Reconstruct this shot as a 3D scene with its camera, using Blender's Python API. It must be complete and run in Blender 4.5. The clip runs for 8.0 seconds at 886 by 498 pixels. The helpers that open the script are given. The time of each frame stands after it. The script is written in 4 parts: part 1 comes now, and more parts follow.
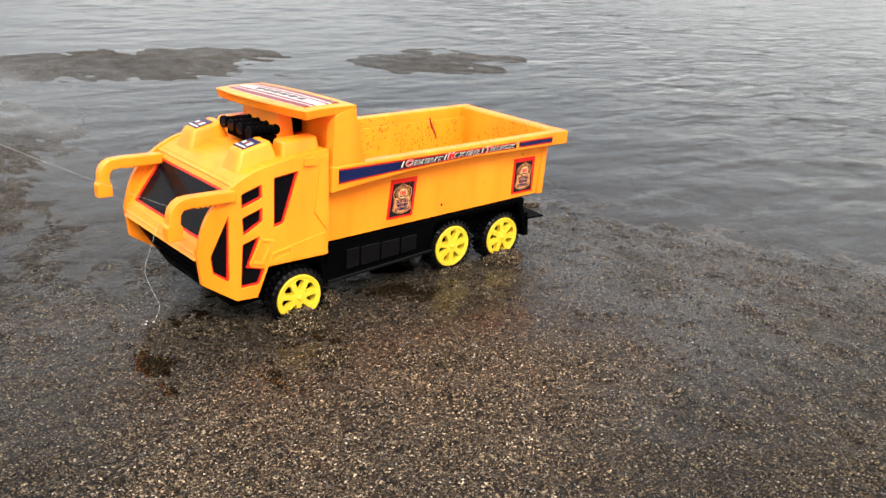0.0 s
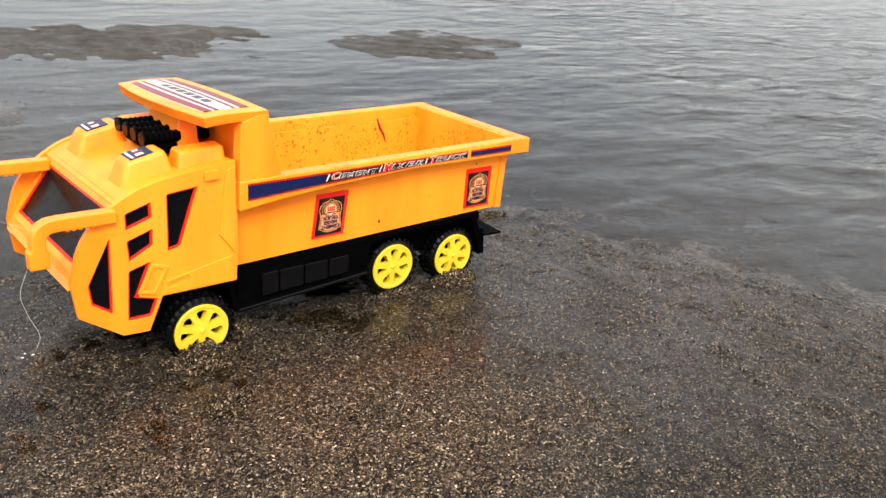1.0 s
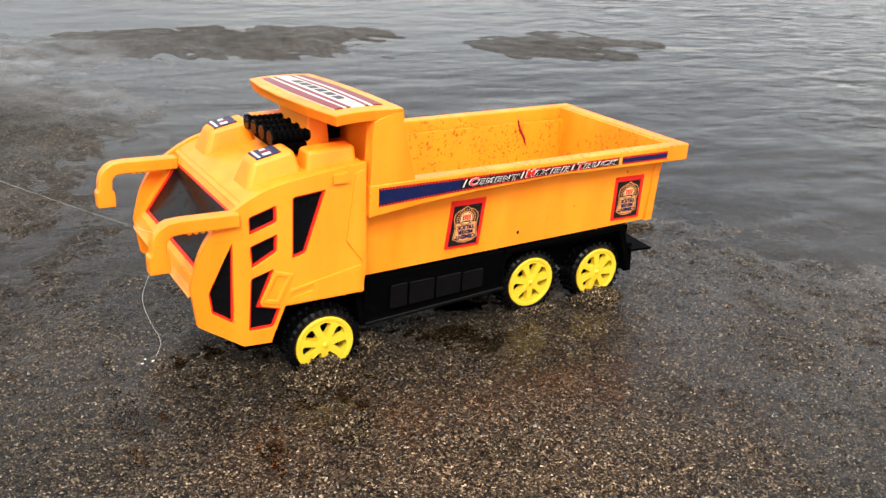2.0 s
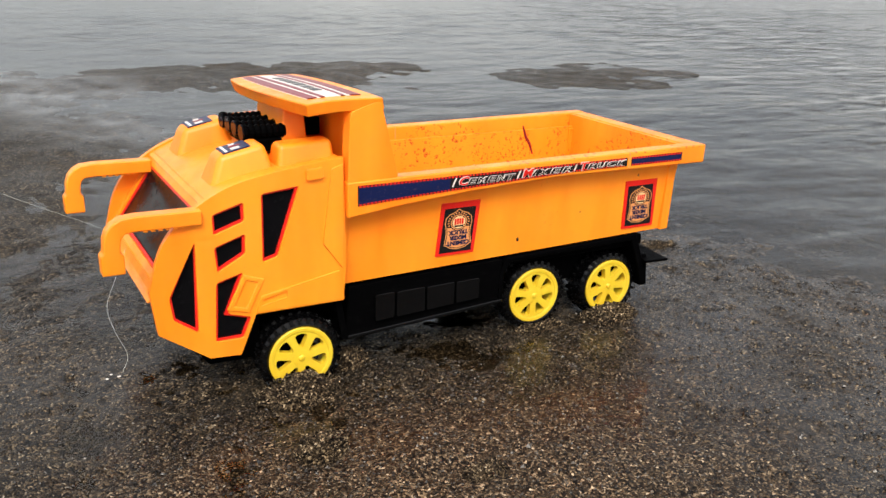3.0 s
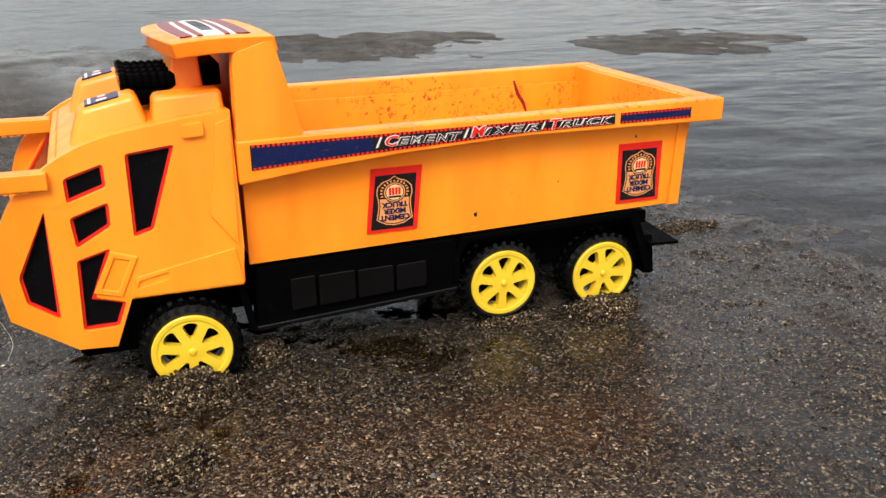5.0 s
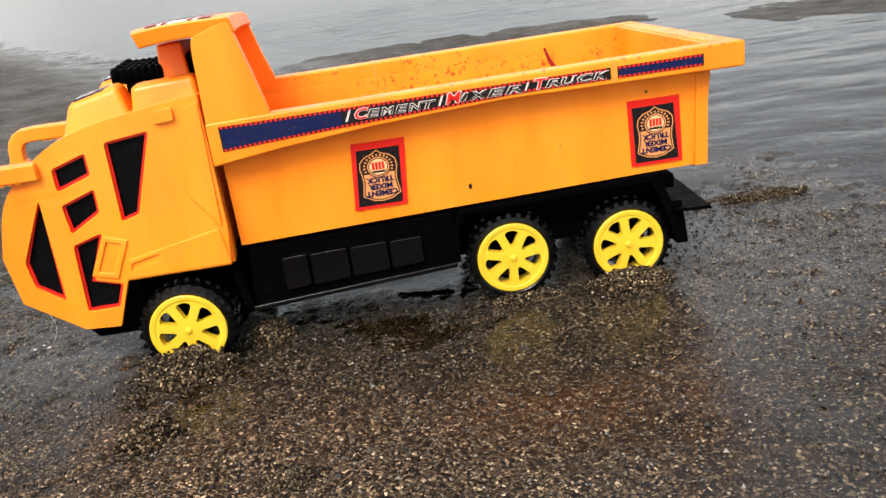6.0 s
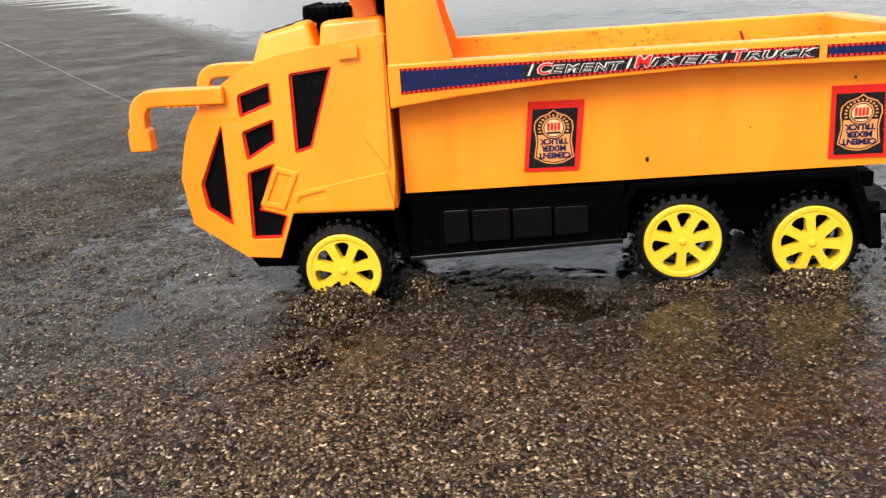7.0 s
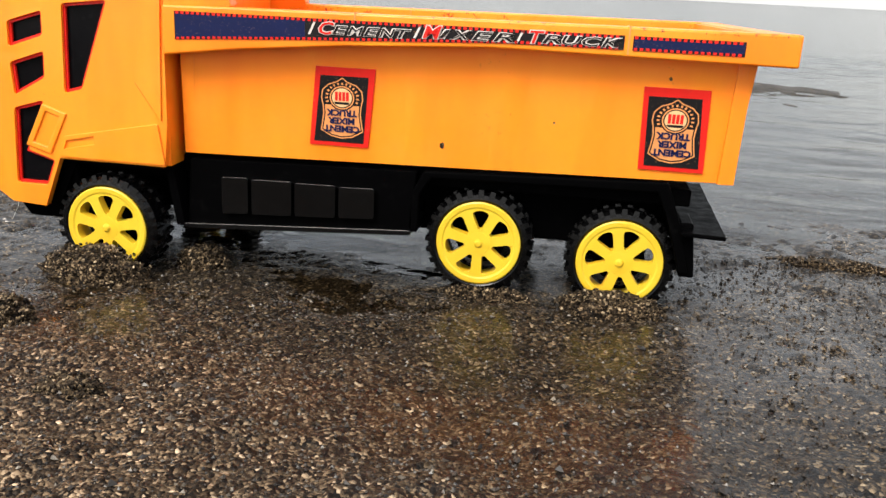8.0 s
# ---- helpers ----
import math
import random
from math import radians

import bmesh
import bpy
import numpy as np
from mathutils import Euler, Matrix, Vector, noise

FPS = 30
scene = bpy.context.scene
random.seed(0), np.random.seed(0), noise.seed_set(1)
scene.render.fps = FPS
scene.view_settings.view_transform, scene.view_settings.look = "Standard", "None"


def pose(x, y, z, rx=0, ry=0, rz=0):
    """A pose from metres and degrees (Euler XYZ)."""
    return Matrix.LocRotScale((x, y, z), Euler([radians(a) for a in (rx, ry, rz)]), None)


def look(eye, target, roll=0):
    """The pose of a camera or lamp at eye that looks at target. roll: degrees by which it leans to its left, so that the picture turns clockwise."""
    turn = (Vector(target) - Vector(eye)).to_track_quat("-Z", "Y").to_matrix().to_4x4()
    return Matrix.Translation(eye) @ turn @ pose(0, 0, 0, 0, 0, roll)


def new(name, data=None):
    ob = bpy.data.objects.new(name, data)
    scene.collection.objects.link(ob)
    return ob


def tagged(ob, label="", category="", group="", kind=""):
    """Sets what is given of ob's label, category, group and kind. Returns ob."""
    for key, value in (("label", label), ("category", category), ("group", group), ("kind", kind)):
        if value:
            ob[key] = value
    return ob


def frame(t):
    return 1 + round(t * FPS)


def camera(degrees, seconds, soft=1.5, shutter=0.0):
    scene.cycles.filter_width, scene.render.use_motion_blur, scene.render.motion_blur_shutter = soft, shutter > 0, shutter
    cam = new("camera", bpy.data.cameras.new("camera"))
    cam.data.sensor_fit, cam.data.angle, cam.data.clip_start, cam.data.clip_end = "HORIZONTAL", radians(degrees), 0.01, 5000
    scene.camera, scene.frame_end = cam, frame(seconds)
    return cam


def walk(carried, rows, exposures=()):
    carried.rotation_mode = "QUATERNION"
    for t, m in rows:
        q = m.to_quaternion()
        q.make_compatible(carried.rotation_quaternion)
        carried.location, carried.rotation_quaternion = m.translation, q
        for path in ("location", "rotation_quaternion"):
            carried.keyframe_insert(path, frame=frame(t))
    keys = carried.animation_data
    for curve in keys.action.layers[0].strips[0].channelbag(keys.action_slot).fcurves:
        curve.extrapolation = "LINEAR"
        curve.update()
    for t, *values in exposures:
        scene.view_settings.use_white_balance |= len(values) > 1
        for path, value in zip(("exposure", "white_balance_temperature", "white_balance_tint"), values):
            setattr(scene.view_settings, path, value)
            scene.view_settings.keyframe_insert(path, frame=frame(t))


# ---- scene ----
from mathutils.geometry import tessellate_polygon

cam = camera(54.8, 8.0)
PATH = [
    (0, (-0.318, -0.546, 0.316), (0.891, 0.872, -0.413), 3.8),
    (0.5, (-0.272, -0.521, 0.316), (0.933, 0.884, -0.442), 4.7),
    (1, (-0.209, -0.503, 0.32), (0.972, 0.911, -0.46), 5.0),
    (1.5, (-0.202, -0.482, 0.305), (0.853, 1.039, -0.451), 4.0),
    (2, (-0.185, -0.451, 0.302), (0.757, 1.127, -0.488), 3.5),
    (2.2, (-0.18, -0.448, 0.295), (0.729, 1.155, -0.481), 2.3),
    (3.3, (-0.116, -0.427, 0.256), (0.74, 1.248, -0.423), 2.2),
    (3.5, (-0.101, -0.414, 0.262), (0.755, 1.243, -0.459), 2.8),
    (4, (-0.055, -0.41, 0.244), (0.741, 1.292, -0.441), -0.1),
    (4.2, (-0.063, -0.413, 0.229), (0.724, 1.316, -0.398), -1.0),
    (5.3, (0.054, -0.394, 0.222), (0.549, 1.387, -0.541), -2.1),
    (5.5, (0.093, -0.398, 0.201), (0.557, 1.414, -0.508), -5.7),
    (6, (0.113, -0.414, 0.197), (0.219, 1.461, -0.492), -8.0),
    (6.5, (0.093, -0.409, 0.207), (-0.063, 1.456, -0.499), -7.4),
    (7, (0.099, -0.41, 0.17), (-0.115, 1.476, -0.461), -3.9),
    (7.5, (0.151, -0.392, 0.139), (-0.083, 1.512, -0.428), -1.3),
    (8, (0.216, -0.36, 0.139), (-0.07, 1.531, -0.445), 2.9),
]
EXPOSURES = [
    (0.0, 1.10),
    (2.0, 0.98),
    (3.5, 0.65),
    (5.5, 0.76),
    (6.5, 1.00),
    (8.0, 0.85),
]
walk(cam, [(t, look(eye, target, roll)) for t, eye, target, roll in PATH], EXPOSURES)

# world, sun and sky: a bright overcast day over a wet beach
world = bpy.data.worlds.new("world")
scene.world = world
world.use_nodes = True
wn, wl = world.node_tree.nodes, world.node_tree.links
wn.clear()
sky = wn.new("ShaderNodeTexSky")
sky.sky_type, sky.sun_disc = "NISHITA", False
sky.sun_elevation, sky.sun_rotation = radians(48), radians(200)
sky.air_density, sky.dust_density, sky.ozone_density = 1.0, 4.0, 1.0
bg_sky, bg_cloud, mix_sky, w_out = (wn.new(k) for k in ("ShaderNodeBackground", "ShaderNodeBackground", "ShaderNodeAddShader", "ShaderNodeOutputWorld"))
bg_sky.inputs["Strength"].default_value = 0.05
bg_cloud.inputs["Strength"].default_value = 0.78
cl_co, cl_map, cl_noise, cl_ramp = (wn.new(k) for k in ("ShaderNodeTexCoord", "ShaderNodeMapping", "ShaderNodeTexNoise", "ShaderNodeValToRGB"))
cl_map.inputs["Scale"].default_value = (1.0, 1.0, 2.5)
cl_noise.inputs["Scale"].default_value, cl_noise.inputs["Detail"].default_value = 2.2, 4
cl_ramp.color_ramp.elements[0].position, cl_ramp.color_ramp.elements[0].color = 0.3, (0.50, 0.51, 0.52, 1)
cl_ramp.color_ramp.elements[1].position, cl_ramp.color_ramp.elements[1].color = 0.7, (0.97, 0.95, 0.90, 1)
wl.new(cl_co.outputs["Generated"], cl_map.inputs[0])
wl.new(cl_map.outputs[0], cl_noise.inputs["Vector"])
wl.new(cl_noise.outputs["Fac"], cl_ramp.inputs[0])
wl.new(cl_ramp.outputs[0], bg_cloud.inputs["Color"])
wl.new(sky.outputs[0], bg_sky.inputs["Color"])
wl.new(bg_sky.outputs[0], mix_sky.inputs[0])
wl.new(bg_cloud.outputs[0], mix_sky.inputs[1])
wl.new(mix_sky.outputs[0], w_out.inputs[0])

sun_data = bpy.data.lights.new("sun", "SUN")
sun_data.energy, sun_data.angle, sun_data.color = 2.1, radians(26), (1.0, 0.95, 0.86)
sun = new("sun", sun_data)
sun.matrix_world = look((-1.2, -2.3, 2.9), (0, 0, 0))


# ---- materials ----
class Mat:
    """A node material with a few shorthands."""

    def __init__(self, name, rough=0.5, metal=0.0, color=(0.5, 0.5, 0.5)):
        self.m = bpy.data.materials.new(name)
        self.m.use_nodes = True
        self.n, self.l = self.m.node_tree.nodes, self.m.node_tree.links
        self.b = self.n["Principled BSDF"]
        self.b.inputs["Base Color"].default_value = (*color, 1)
        self.b.inputs["Roughness"].default_value = rough
        self.b.inputs["Metallic"].default_value = metal
        self.co = self.n.new("ShaderNodeTexCoord")

    def noise(self, scale, detail=4, rough=0.6, vec=None):
        t = self.n.new("ShaderNodeTexNoise")
        t.inputs["Scale"].default_value, t.inputs["Detail"].default_value, t.inputs["Roughness"].default_value = scale, detail, rough
        self.l.new(vec or self.co.outputs["Object"], t.inputs["Vector"])
        return t.outputs["Fac"]

    def cells(self, scale, feature="F1"):
        t = self.n.new("ShaderNodeTexVoronoi")
        t.feature = feature
        t.inputs["Scale"].default_value = scale
        self.l.new(self.co.outputs["Object"], t.inputs["Vector"])
        return t

    def ramp(self, fac, stops, interp="LINEAR"):
        r = self.n.new("ShaderNodeValToRGB")
        e = r.color_ramp.elements
        r.color_ramp.interpolation = interp
        while len(e) < len(stops):
            e.new(0.5)
        for s, (p, c) in zip(e, stops):
            s.position, s.color = p, (c, c, c, 1) if isinstance(c, float) else (*c, 1)
        self.l.new(fac, r.inputs[0])
        return r.outputs[0]

    def mix(self, fac, a, b, kind="MIX"):
        x = self.n.new("ShaderNodeMix")
        x.data_type, x.blend_type = "RGBA", kind
        for sock, v in ((x.inputs[0], fac), (x.inputs[6], a), (x.inputs[7], b)):
            if isinstance(v, float):
                sock.default_value = v
            elif isinstance(v, tuple):
                sock.default_value = (*v, 1)
            else:
                self.l.new(v, sock)
        return x.outputs[2]

    def math(self, op, a, b=0.0):
        x = self.n.new("ShaderNodeMath")
        x.operation = op
        for sock, v in ((x.inputs[0], a), (x.inputs[1], b)):
            if isinstance(v, (int, float)):
                sock.default_value = v
            else:
                self.l.new(v, sock)
        return x.outputs[0]

    def axis(self, i, space="Object"):
        s = self.n.new("ShaderNodeSeparateXYZ")
        self.l.new(self.co.outputs[space], s.inputs[0])
        return s.outputs[i]

    def color(self, c):
        self.l.new(c, self.b.inputs["Base Color"])
        return self

    def rough(self, r):
        self.l.new(r, self.b.inputs["Roughness"])
        return self

    def bump(self, h, dist, strength=1.0, before=None):
        b = self.n.new("ShaderNodeBump")
        b.inputs["Strength"].default_value, b.inputs["Distance"].default_value = strength, dist
        self.l.new(h, b.inputs["Height"])
        if before:
            self.l.new(before, b.inputs["Normal"])
        self.l.new(b.outputs[0], self.b.inputs["Normal"])
        return b.outputs[0]


def plastic(name, base, dirt=(0.20, 0.06, 0.015), rough=0.34, specks=0.0, zone=None):
    m = Mat(name, rough)
    stretch = m.n.new("ShaderNodeMapping")
    stretch.inputs["Scale"].default_value = (1.0, 1.0, 0.16)
    m.l.new(m.co.outputs["Object"], stretch.inputs[0])
    big = m.noise(30, 3, 0.55, stretch.outputs[0])
    c = m.mix(m.ramp(big, [(0.36, 0.0), (0.66, 1.0)]), (base[0], base[1] * 1.10, base[2] * 1.5), (base[0] * 0.95, base[1] * 0.84, base[2] * 0.7))
    fine = m.noise(420, 5, 0.7)
    grime = m.ramp(m.math("MULTIPLY", fine, m.ramp(m.noise(26, 2), [(0.42, 0.75), (0.70, 1.1)])), [(0.66, 0.0), (0.72, 0.35)])
    c = m.mix(grime, c, dirt)
    if specks:
        s = m.math("MULTIPLY", m.ramp(m.noise(300, 4, 0.75), [(0.57, 0.0), (0.60, 1.0)]), m.ramp(m.noise(24, 2), [(0.44, 0.0), (0.52, specks)]))
        inside = m.math("MAXIMUM", m.math("GREATER_THAN", m.axis(1), 0.0172), m.math("GREATER_THAN", m.axis(2), 0.1262))
        s = m.math("MULTIPLY", s, inside)
        c = m.mix(s, c, (0.25, 0.045, 0.008))
    m.color(c)
    m.rough(m.ramp(m.noise(90, 4), [(0.3, rough - 0.06), (0.7, rough + 0.14)]))
    m.bump(m.noise(260, 4), 0.0002, 0.35)
    m.b.inputs["Specular IOR Level"].default_value = 0.42
    m.b.inputs["Subsurface Weight"].default_value = 0.12
    m.b.inputs["Subsurface Radius"].default_value = (0.004, 0.0015, 0.0005)
    m.b.inputs["Subsurface Scale"].default_value = 0.6
    return m.m


ORANGE = (0.96, 0.264, 0.010)
M_orange = plastic("orange_plastic", ORANGE)
M_bed = plastic("orange_bed_plastic", ORANGE, specks=0.9)
M_yellow = plastic("yellow_rim_plastic", (0.70, 0.47, 0.022), dirt=(0.16, 0.11, 0.04))


def black_plastic(name, rough, base=0.0012, spec=0.04):
    m = Mat(name, rough)
    m.color(m.mix(m.ramp(m.noise(130, 5, 0.7), [(0.55, 0.0), (0.8, 0.5)]), (base, base, base * 1.15), (0.006, 0.006, 0.006)))
    m.b.inputs["Specular IOR Level"].default_value = spec
    m.rough(m.ramp(m.noise(160, 4), [(0.35, rough - 0.14), (0.7, rough + 0.10)]))
    m.bump(m.noise(500, 4), 0.0003, 0.4)
    return m.m


M_black = black_plastic("black_plastic_dull", 0.42, spec=0.005)
M_gloss = black_plastic("black_plastic_wet", 0.15, 0.0016, spec=0.30)
M_tyre = black_plastic("black_tyre_rubber", 0.26, spec=0.22)


def print_film(name, c, rough=0.35):
    m = Mat(name, rough)
    m.b.inputs["Specular IOR Level"].default_value = 0.25
    worn = m.ramp(m.noise(900, 5, 0.75), [(0.60, 0.0), (0.72, 0.55)])
    m.color(m.mix(worn, m.mix(m.ramp(m.noise(140, 3), [(0.3, 0.0), (0.8, 0.35)]), c, tuple(v * 0.6 for v in c)), (0.45, 0.25, 0.12)))
    return m.m


M_red = print_film("red_film", (0.70, 0.018, 0.012))
M_navy = print_film("navy_film", (0.004, 0.009, 0.055))
M_ink = print_film("black_film", (0.008, 0.007, 0.008))
M_white = print_film("white_film", (0.72, 0.66, 0.62))
M_gold = print_film("copper_film", (0.74, 0.30, 0.10))
M_cream = print_film("cream_film", (0.80, 0.52, 0.26))
M_maroon = print_film("maroon_film", (0.19, 0.012, 0.02))


def pane_film():
    m = Mat("black_window_film", 0.14)
    m.b.inputs["Specular IOR Level"].default_value = 0.07
    m.color(m.mix(m.noise(220, 4), (0.001, 0.001, 0.0015), (0.005, 0.005, 0.006)))
    m.rough(m.ramp(m.noise(240, 3), [(0.3, 0.08), (0.7, 0.32)]))
    return m.m


M_pane = pane_film()


def sand(name, tone=1.0, scale=1.0, film=True):
    """Coarse grey-brown river sand: single grains of mixed colour under a thin film of water."""
    m = Mat(name, 0.5)
    g = m.cells(760 * scale)
    sep = m.n.new("ShaderNodeSeparateColor")
    m.l.new(g.outputs["Color"], sep.inputs[0])
    grain = m.ramp(sep.outputs[0], [(0.0, (0.002, 0.0015, 0.001)), (0.32, (0.005, 0.004, 0.003)), (0.56, (0.022, 0.0175, 0.0125)), (0.74, (0.066, 0.054, 0.039)), (0.90, (0.165, 0.141, 0.104)), (0.97, (0.27, 0.24, 0.19)), (1.0, (0.46, 0.43, 0.36))])
    g2 = m.cells(1150 * scale)
    sep2 = m.n.new("ShaderNodeSeparateColor")
    m.l.new(g2.outputs["Color"], sep2.inputs[0])
    small = m.ramp(sep2.outputs[1], [(0.0, (0.003, 0.002, 0.0015)), (0.45, (0.018, 0.014, 0.010)), (0.8, (0.062, 0.052, 0.038)), (1.0, (0.20, 0.175, 0.135))])
    c = m.mix(m.ramp(m.noise(210 * scale, 2), [(0.50, 0.0), (0.58, 1.0)]), grain, small)
    tint = m.ramp(m.noise(3.2, 4), [(0.30, (0.92 * tone, 0.83 * tone, 0.72 * tone)), (0.52, (1.08 * tone, 0.92 * tone, 0.73 * tone)), (0.74, (1.25 * tone, 0.97 * tone, 0.70 * tone))])
    c = m.mix(1.0, c, tint, "MULTIPLY")
    c = m.mix(1.0, c, m.ramp(m.noise(17, 5, 0.65), [(0.28, (0.66, 0.66, 0.67)), (0.72, (1.25, 1.22, 1.18))]), "MULTIPLY")
    if film:
        # a patch that has drained and dried to a paler tone
        qx, qy = m.math("MULTIPLY", m.math("SUBTRACT", m.axis(0), -0.03), 4.0), m.math("MULTIPLY", m.math("ADD", m.axis(1), 0.17), 7.0)
        q2 = m.math("ADD", m.math("ADD", m.math("MULTIPLY", qx, qx), m.math("MULTIPLY", qy, qy)), m.math("MULTIPLY", m.noise(9, 4), 1.4))
        dry = m.ramp(m.math("MULTIPLY", q2, 0.5), [(0.48, 1.0), (0.90, 0.0)])
        c = m.mix(dry, c, m.mix(1.0, c, (2.0, 2.0, 2.15), "MULTIPLY"))
    m.color(c)
    dome = m.math("SUBTRACT", 1.0, g.outputs["Distance"])
    m.rough(m.ramp(m.noise(22, 4), [(0.34, 0.46), (0.66, 0.70)]))
    n1 = m.bump(m.noise(80, 5, 0.65), 0.005, 0.42)
    m.bump(m.math("ADD", dome, m.math("MULTIPLY", sep.outputs[1], 0.9)), 0.0012, 0.95, n1)
    m.b.inputs["Specular IOR Level"].default_value = 0.14
    if film:
        # the film is thickest where the last wave has just drained, round the truck; it lies level over the grains
        px, py = m.math("MULTIPLY", m.math("SUBTRACT", m.axis(0), 0.18), 2.0), m.math("MULTIPLY", m.math("ADD", m.axis(1), 0.04), 3.0)
        d2 = m.math("ADD", m.math("MULTIPLY", px, px), m.math("MULTIPLY", py, py))
        wet = m.math("ADD", m.math("MULTIPLY", m.ramp(d2, [(0.25, 1.0), (1.0, 0.0)]), m.ramp(m.noise(11, 4, 0.6), [(0.34, 0.18), (0.60, 0.66)])), m.ramp(m.noise(5.0, 4, 0.6), [(0.42, 0.04), (0.68, 0.24)]))
        # always soaked along the waterline
        shore = m.math("ADD", m.math("ADD", m.math("MULTIPLY", m.axis(0), 0.88), m.math("MULTIPLY", m.axis(1), 0.48)), 0.07)
        edge = m.math("MULTIPLY", m.ramp(shore, [(0.26, 0.0), (0.46, 1.0), (0.58, 1.0), (0.76, 0.0)]), m.ramp(m.noise(13, 4, 0.6), [(0.32, 0.25), (0.62, 0.85)]))
        wet = m.math("MAXIMUM", wet, edge)
        m.l.new(m.math("MULTIPLY", wet, m.math("SUBTRACT", 1.0, dry)), m.b.inputs["Coat Weight"])
        m.b.inputs["Coat IOR"].default_value = 1.33
        m.l.new(m.ramp(m.noise(24, 3), [(0.35, 0.13), (0.65, 0.30)]), m.b.inputs["Coat Roughness"])
        level, ca = m.n.new("ShaderNodeCombineXYZ"), m.n.new("ShaderNodeBump")
        level.inputs[2].default_value = 1.0
        ca.inputs["Distance"].default_value, ca.inputs["Strength"].default_value = 0.0020, 0.35
        m.l.new(m.noise(55, 3), ca.inputs["Height"])
        m.l.new(level.outputs[0], ca.inputs["Normal"])
        m.l.new(ca.outputs[0], m.b.inputs["Coat Normal"])
    return m.m


M_sand = sand("wet_river_sand", 0.62)
M_clump = sand("clumped_damp_sand", 1.3, 1.1, False)


def water_material():
    """A clear shallow sheet: see-through below, sky gloss by Fresnel on a rippled normal."""
    m = bpy.data.materials.new("shallow_clear_water")
    m.use_nodes = True
    n, l = m.node_tree.nodes, m.node_tree.links
    n.clear()
    out, mixs, clear, gloss, fres = (n.new(k) for k in ("ShaderNodeOutputMaterial", "ShaderNodeMixShader", "ShaderNodeBsdfTransparent", "ShaderNodeBsdfGlossy", "ShaderNodeFresnel"))
    clear.inputs[0].default_value = (0.84, 0.80, 0.71, 1)
    gloss.inputs["Roughness"].default_value = 0.03
    gloss.inputs["Color"].default_value = (0.67, 0.675, 0.68, 1)
    fres.inputs["IOR"].default_value = 1.33
    co, mp, n1, n2, n3, b1, b2, b3 = (n.new(k) for k in ("ShaderNodeTexCoord", "ShaderNodeMapping", "ShaderNodeTexNoise", "ShaderNodeTexNoise", "ShaderNodeTexNoise", "ShaderNodeBump", "ShaderNodeBump", "ShaderNodeBump"))
    mp.inputs["Rotation"].default_value = (0, 0, radians(28))
    mp.inputs["Scale"].default_value = (1.0, 2.0, 1.0)
    l.new(co.outputs["Object"], mp.inputs[0])
    n1.inputs["Scale"].default_value, n1.inputs["Detail"].default_value, n1.inputs["Distortion"].default_value = 5.5, 1.2, 0.5
    n2.inputs["Scale"].default_value, n2.inputs["Detail"].default_value, n2.inputs["Distortion"].default_value = 17.0, 1.5, 0.4
    l.new(mp.outputs[0], n1.inputs["Vector"])
    l.new(mp.outputs[0], n2.inputs["Vector"])
    n3.inputs["Scale"].default_value, n3.inputs["Detail"].default_value, n3.inputs["Distortion"].default_value = 42.0, 2.0, 0.6
    l.new(mp.outputs[0], n3.inputs["Vector"])
    b3.inputs["Distance"].default_value = 0.0018
    l.new(n3.outputs["Fac"], b3.inputs["Height"])
    l.new(b2.outputs[0], b3.inputs["Normal"])
    b1.inputs["Distance"].default_value = 0.018
    b2.inputs["Distance"].default_value = 0.0060
    l.new(n1.outputs["Fac"], b1.inputs["Height"])
    l.new(n2.outputs["Fac"], b2.inputs["Height"])
    l.new(b1.outputs[0], b2.inputs["Normal"])
    # calm inshore, livelier out where the water deepens
    xyz, off, calm = n.new("ShaderNodeSeparateXYZ"), n.new("ShaderNodeMath"), n.new("ShaderNodeMapRange")
    l.new(co.outputs["Object"], xyz.inputs[0])
    off.operation = "MULTIPLY_ADD"
    off.inputs[1].default_value = -0.4
    l.new(xyz.outputs[1], off.inputs[0])
    l.new(xyz.outputs[0], off.inputs[2])
    for k, v in enumerate((0.45, 1.1, 0.22, 0.80), 1):
        calm.inputs[k].default_value = v
    l.new(off.outputs[0], calm.inputs[0])
    for b in (b1, b2, b3):
        l.new(calm.outputs[0], b.inputs["Strength"])
    for s in (gloss, fres):
        l.new(b3.outputs[0], s.inputs["Normal"])
    l.new(fres.outputs[0], mixs.inputs[0])
    l.new(clear.outputs[0], mixs.inputs[1])
    l.new(gloss.outputs[0], mixs.inputs[2])
    l.new(mixs.outputs[0], out.inputs[0])
    return m


M_water = water_material()
M_line = Mat("nylon_line", 0.25, 0.0, (0.55, 0.55, 0.50)).m


# ---- mesh helpers ----
def part(name, bm, material, parent=None, label="", bevel=0.0, smooth=False):
    me = bpy.data.meshes.new(name)
    bmesh.ops.recalc_face_normals(bm, faces=bm.faces)
    bm.to_mesh(me)
    bm.free()
    me.materials.append(material)
    if smooth:
        me.shade_smooth()
    ob = new(name, me)
    if parent:
        ob.parent = parent
    if bevel:
        md = ob.modifiers.new("bevel", "BEVEL")
        md.width, md.segments, md.limit_method, md.angle_limit = bevel, 3, "ANGLE", radians(28)
        me.shade_smooth()
        ob.modifiers.new("normals", "WEIGHTED_NORMAL").keep_sharp = True
    if label:
        tagged(ob, label)
    return ob


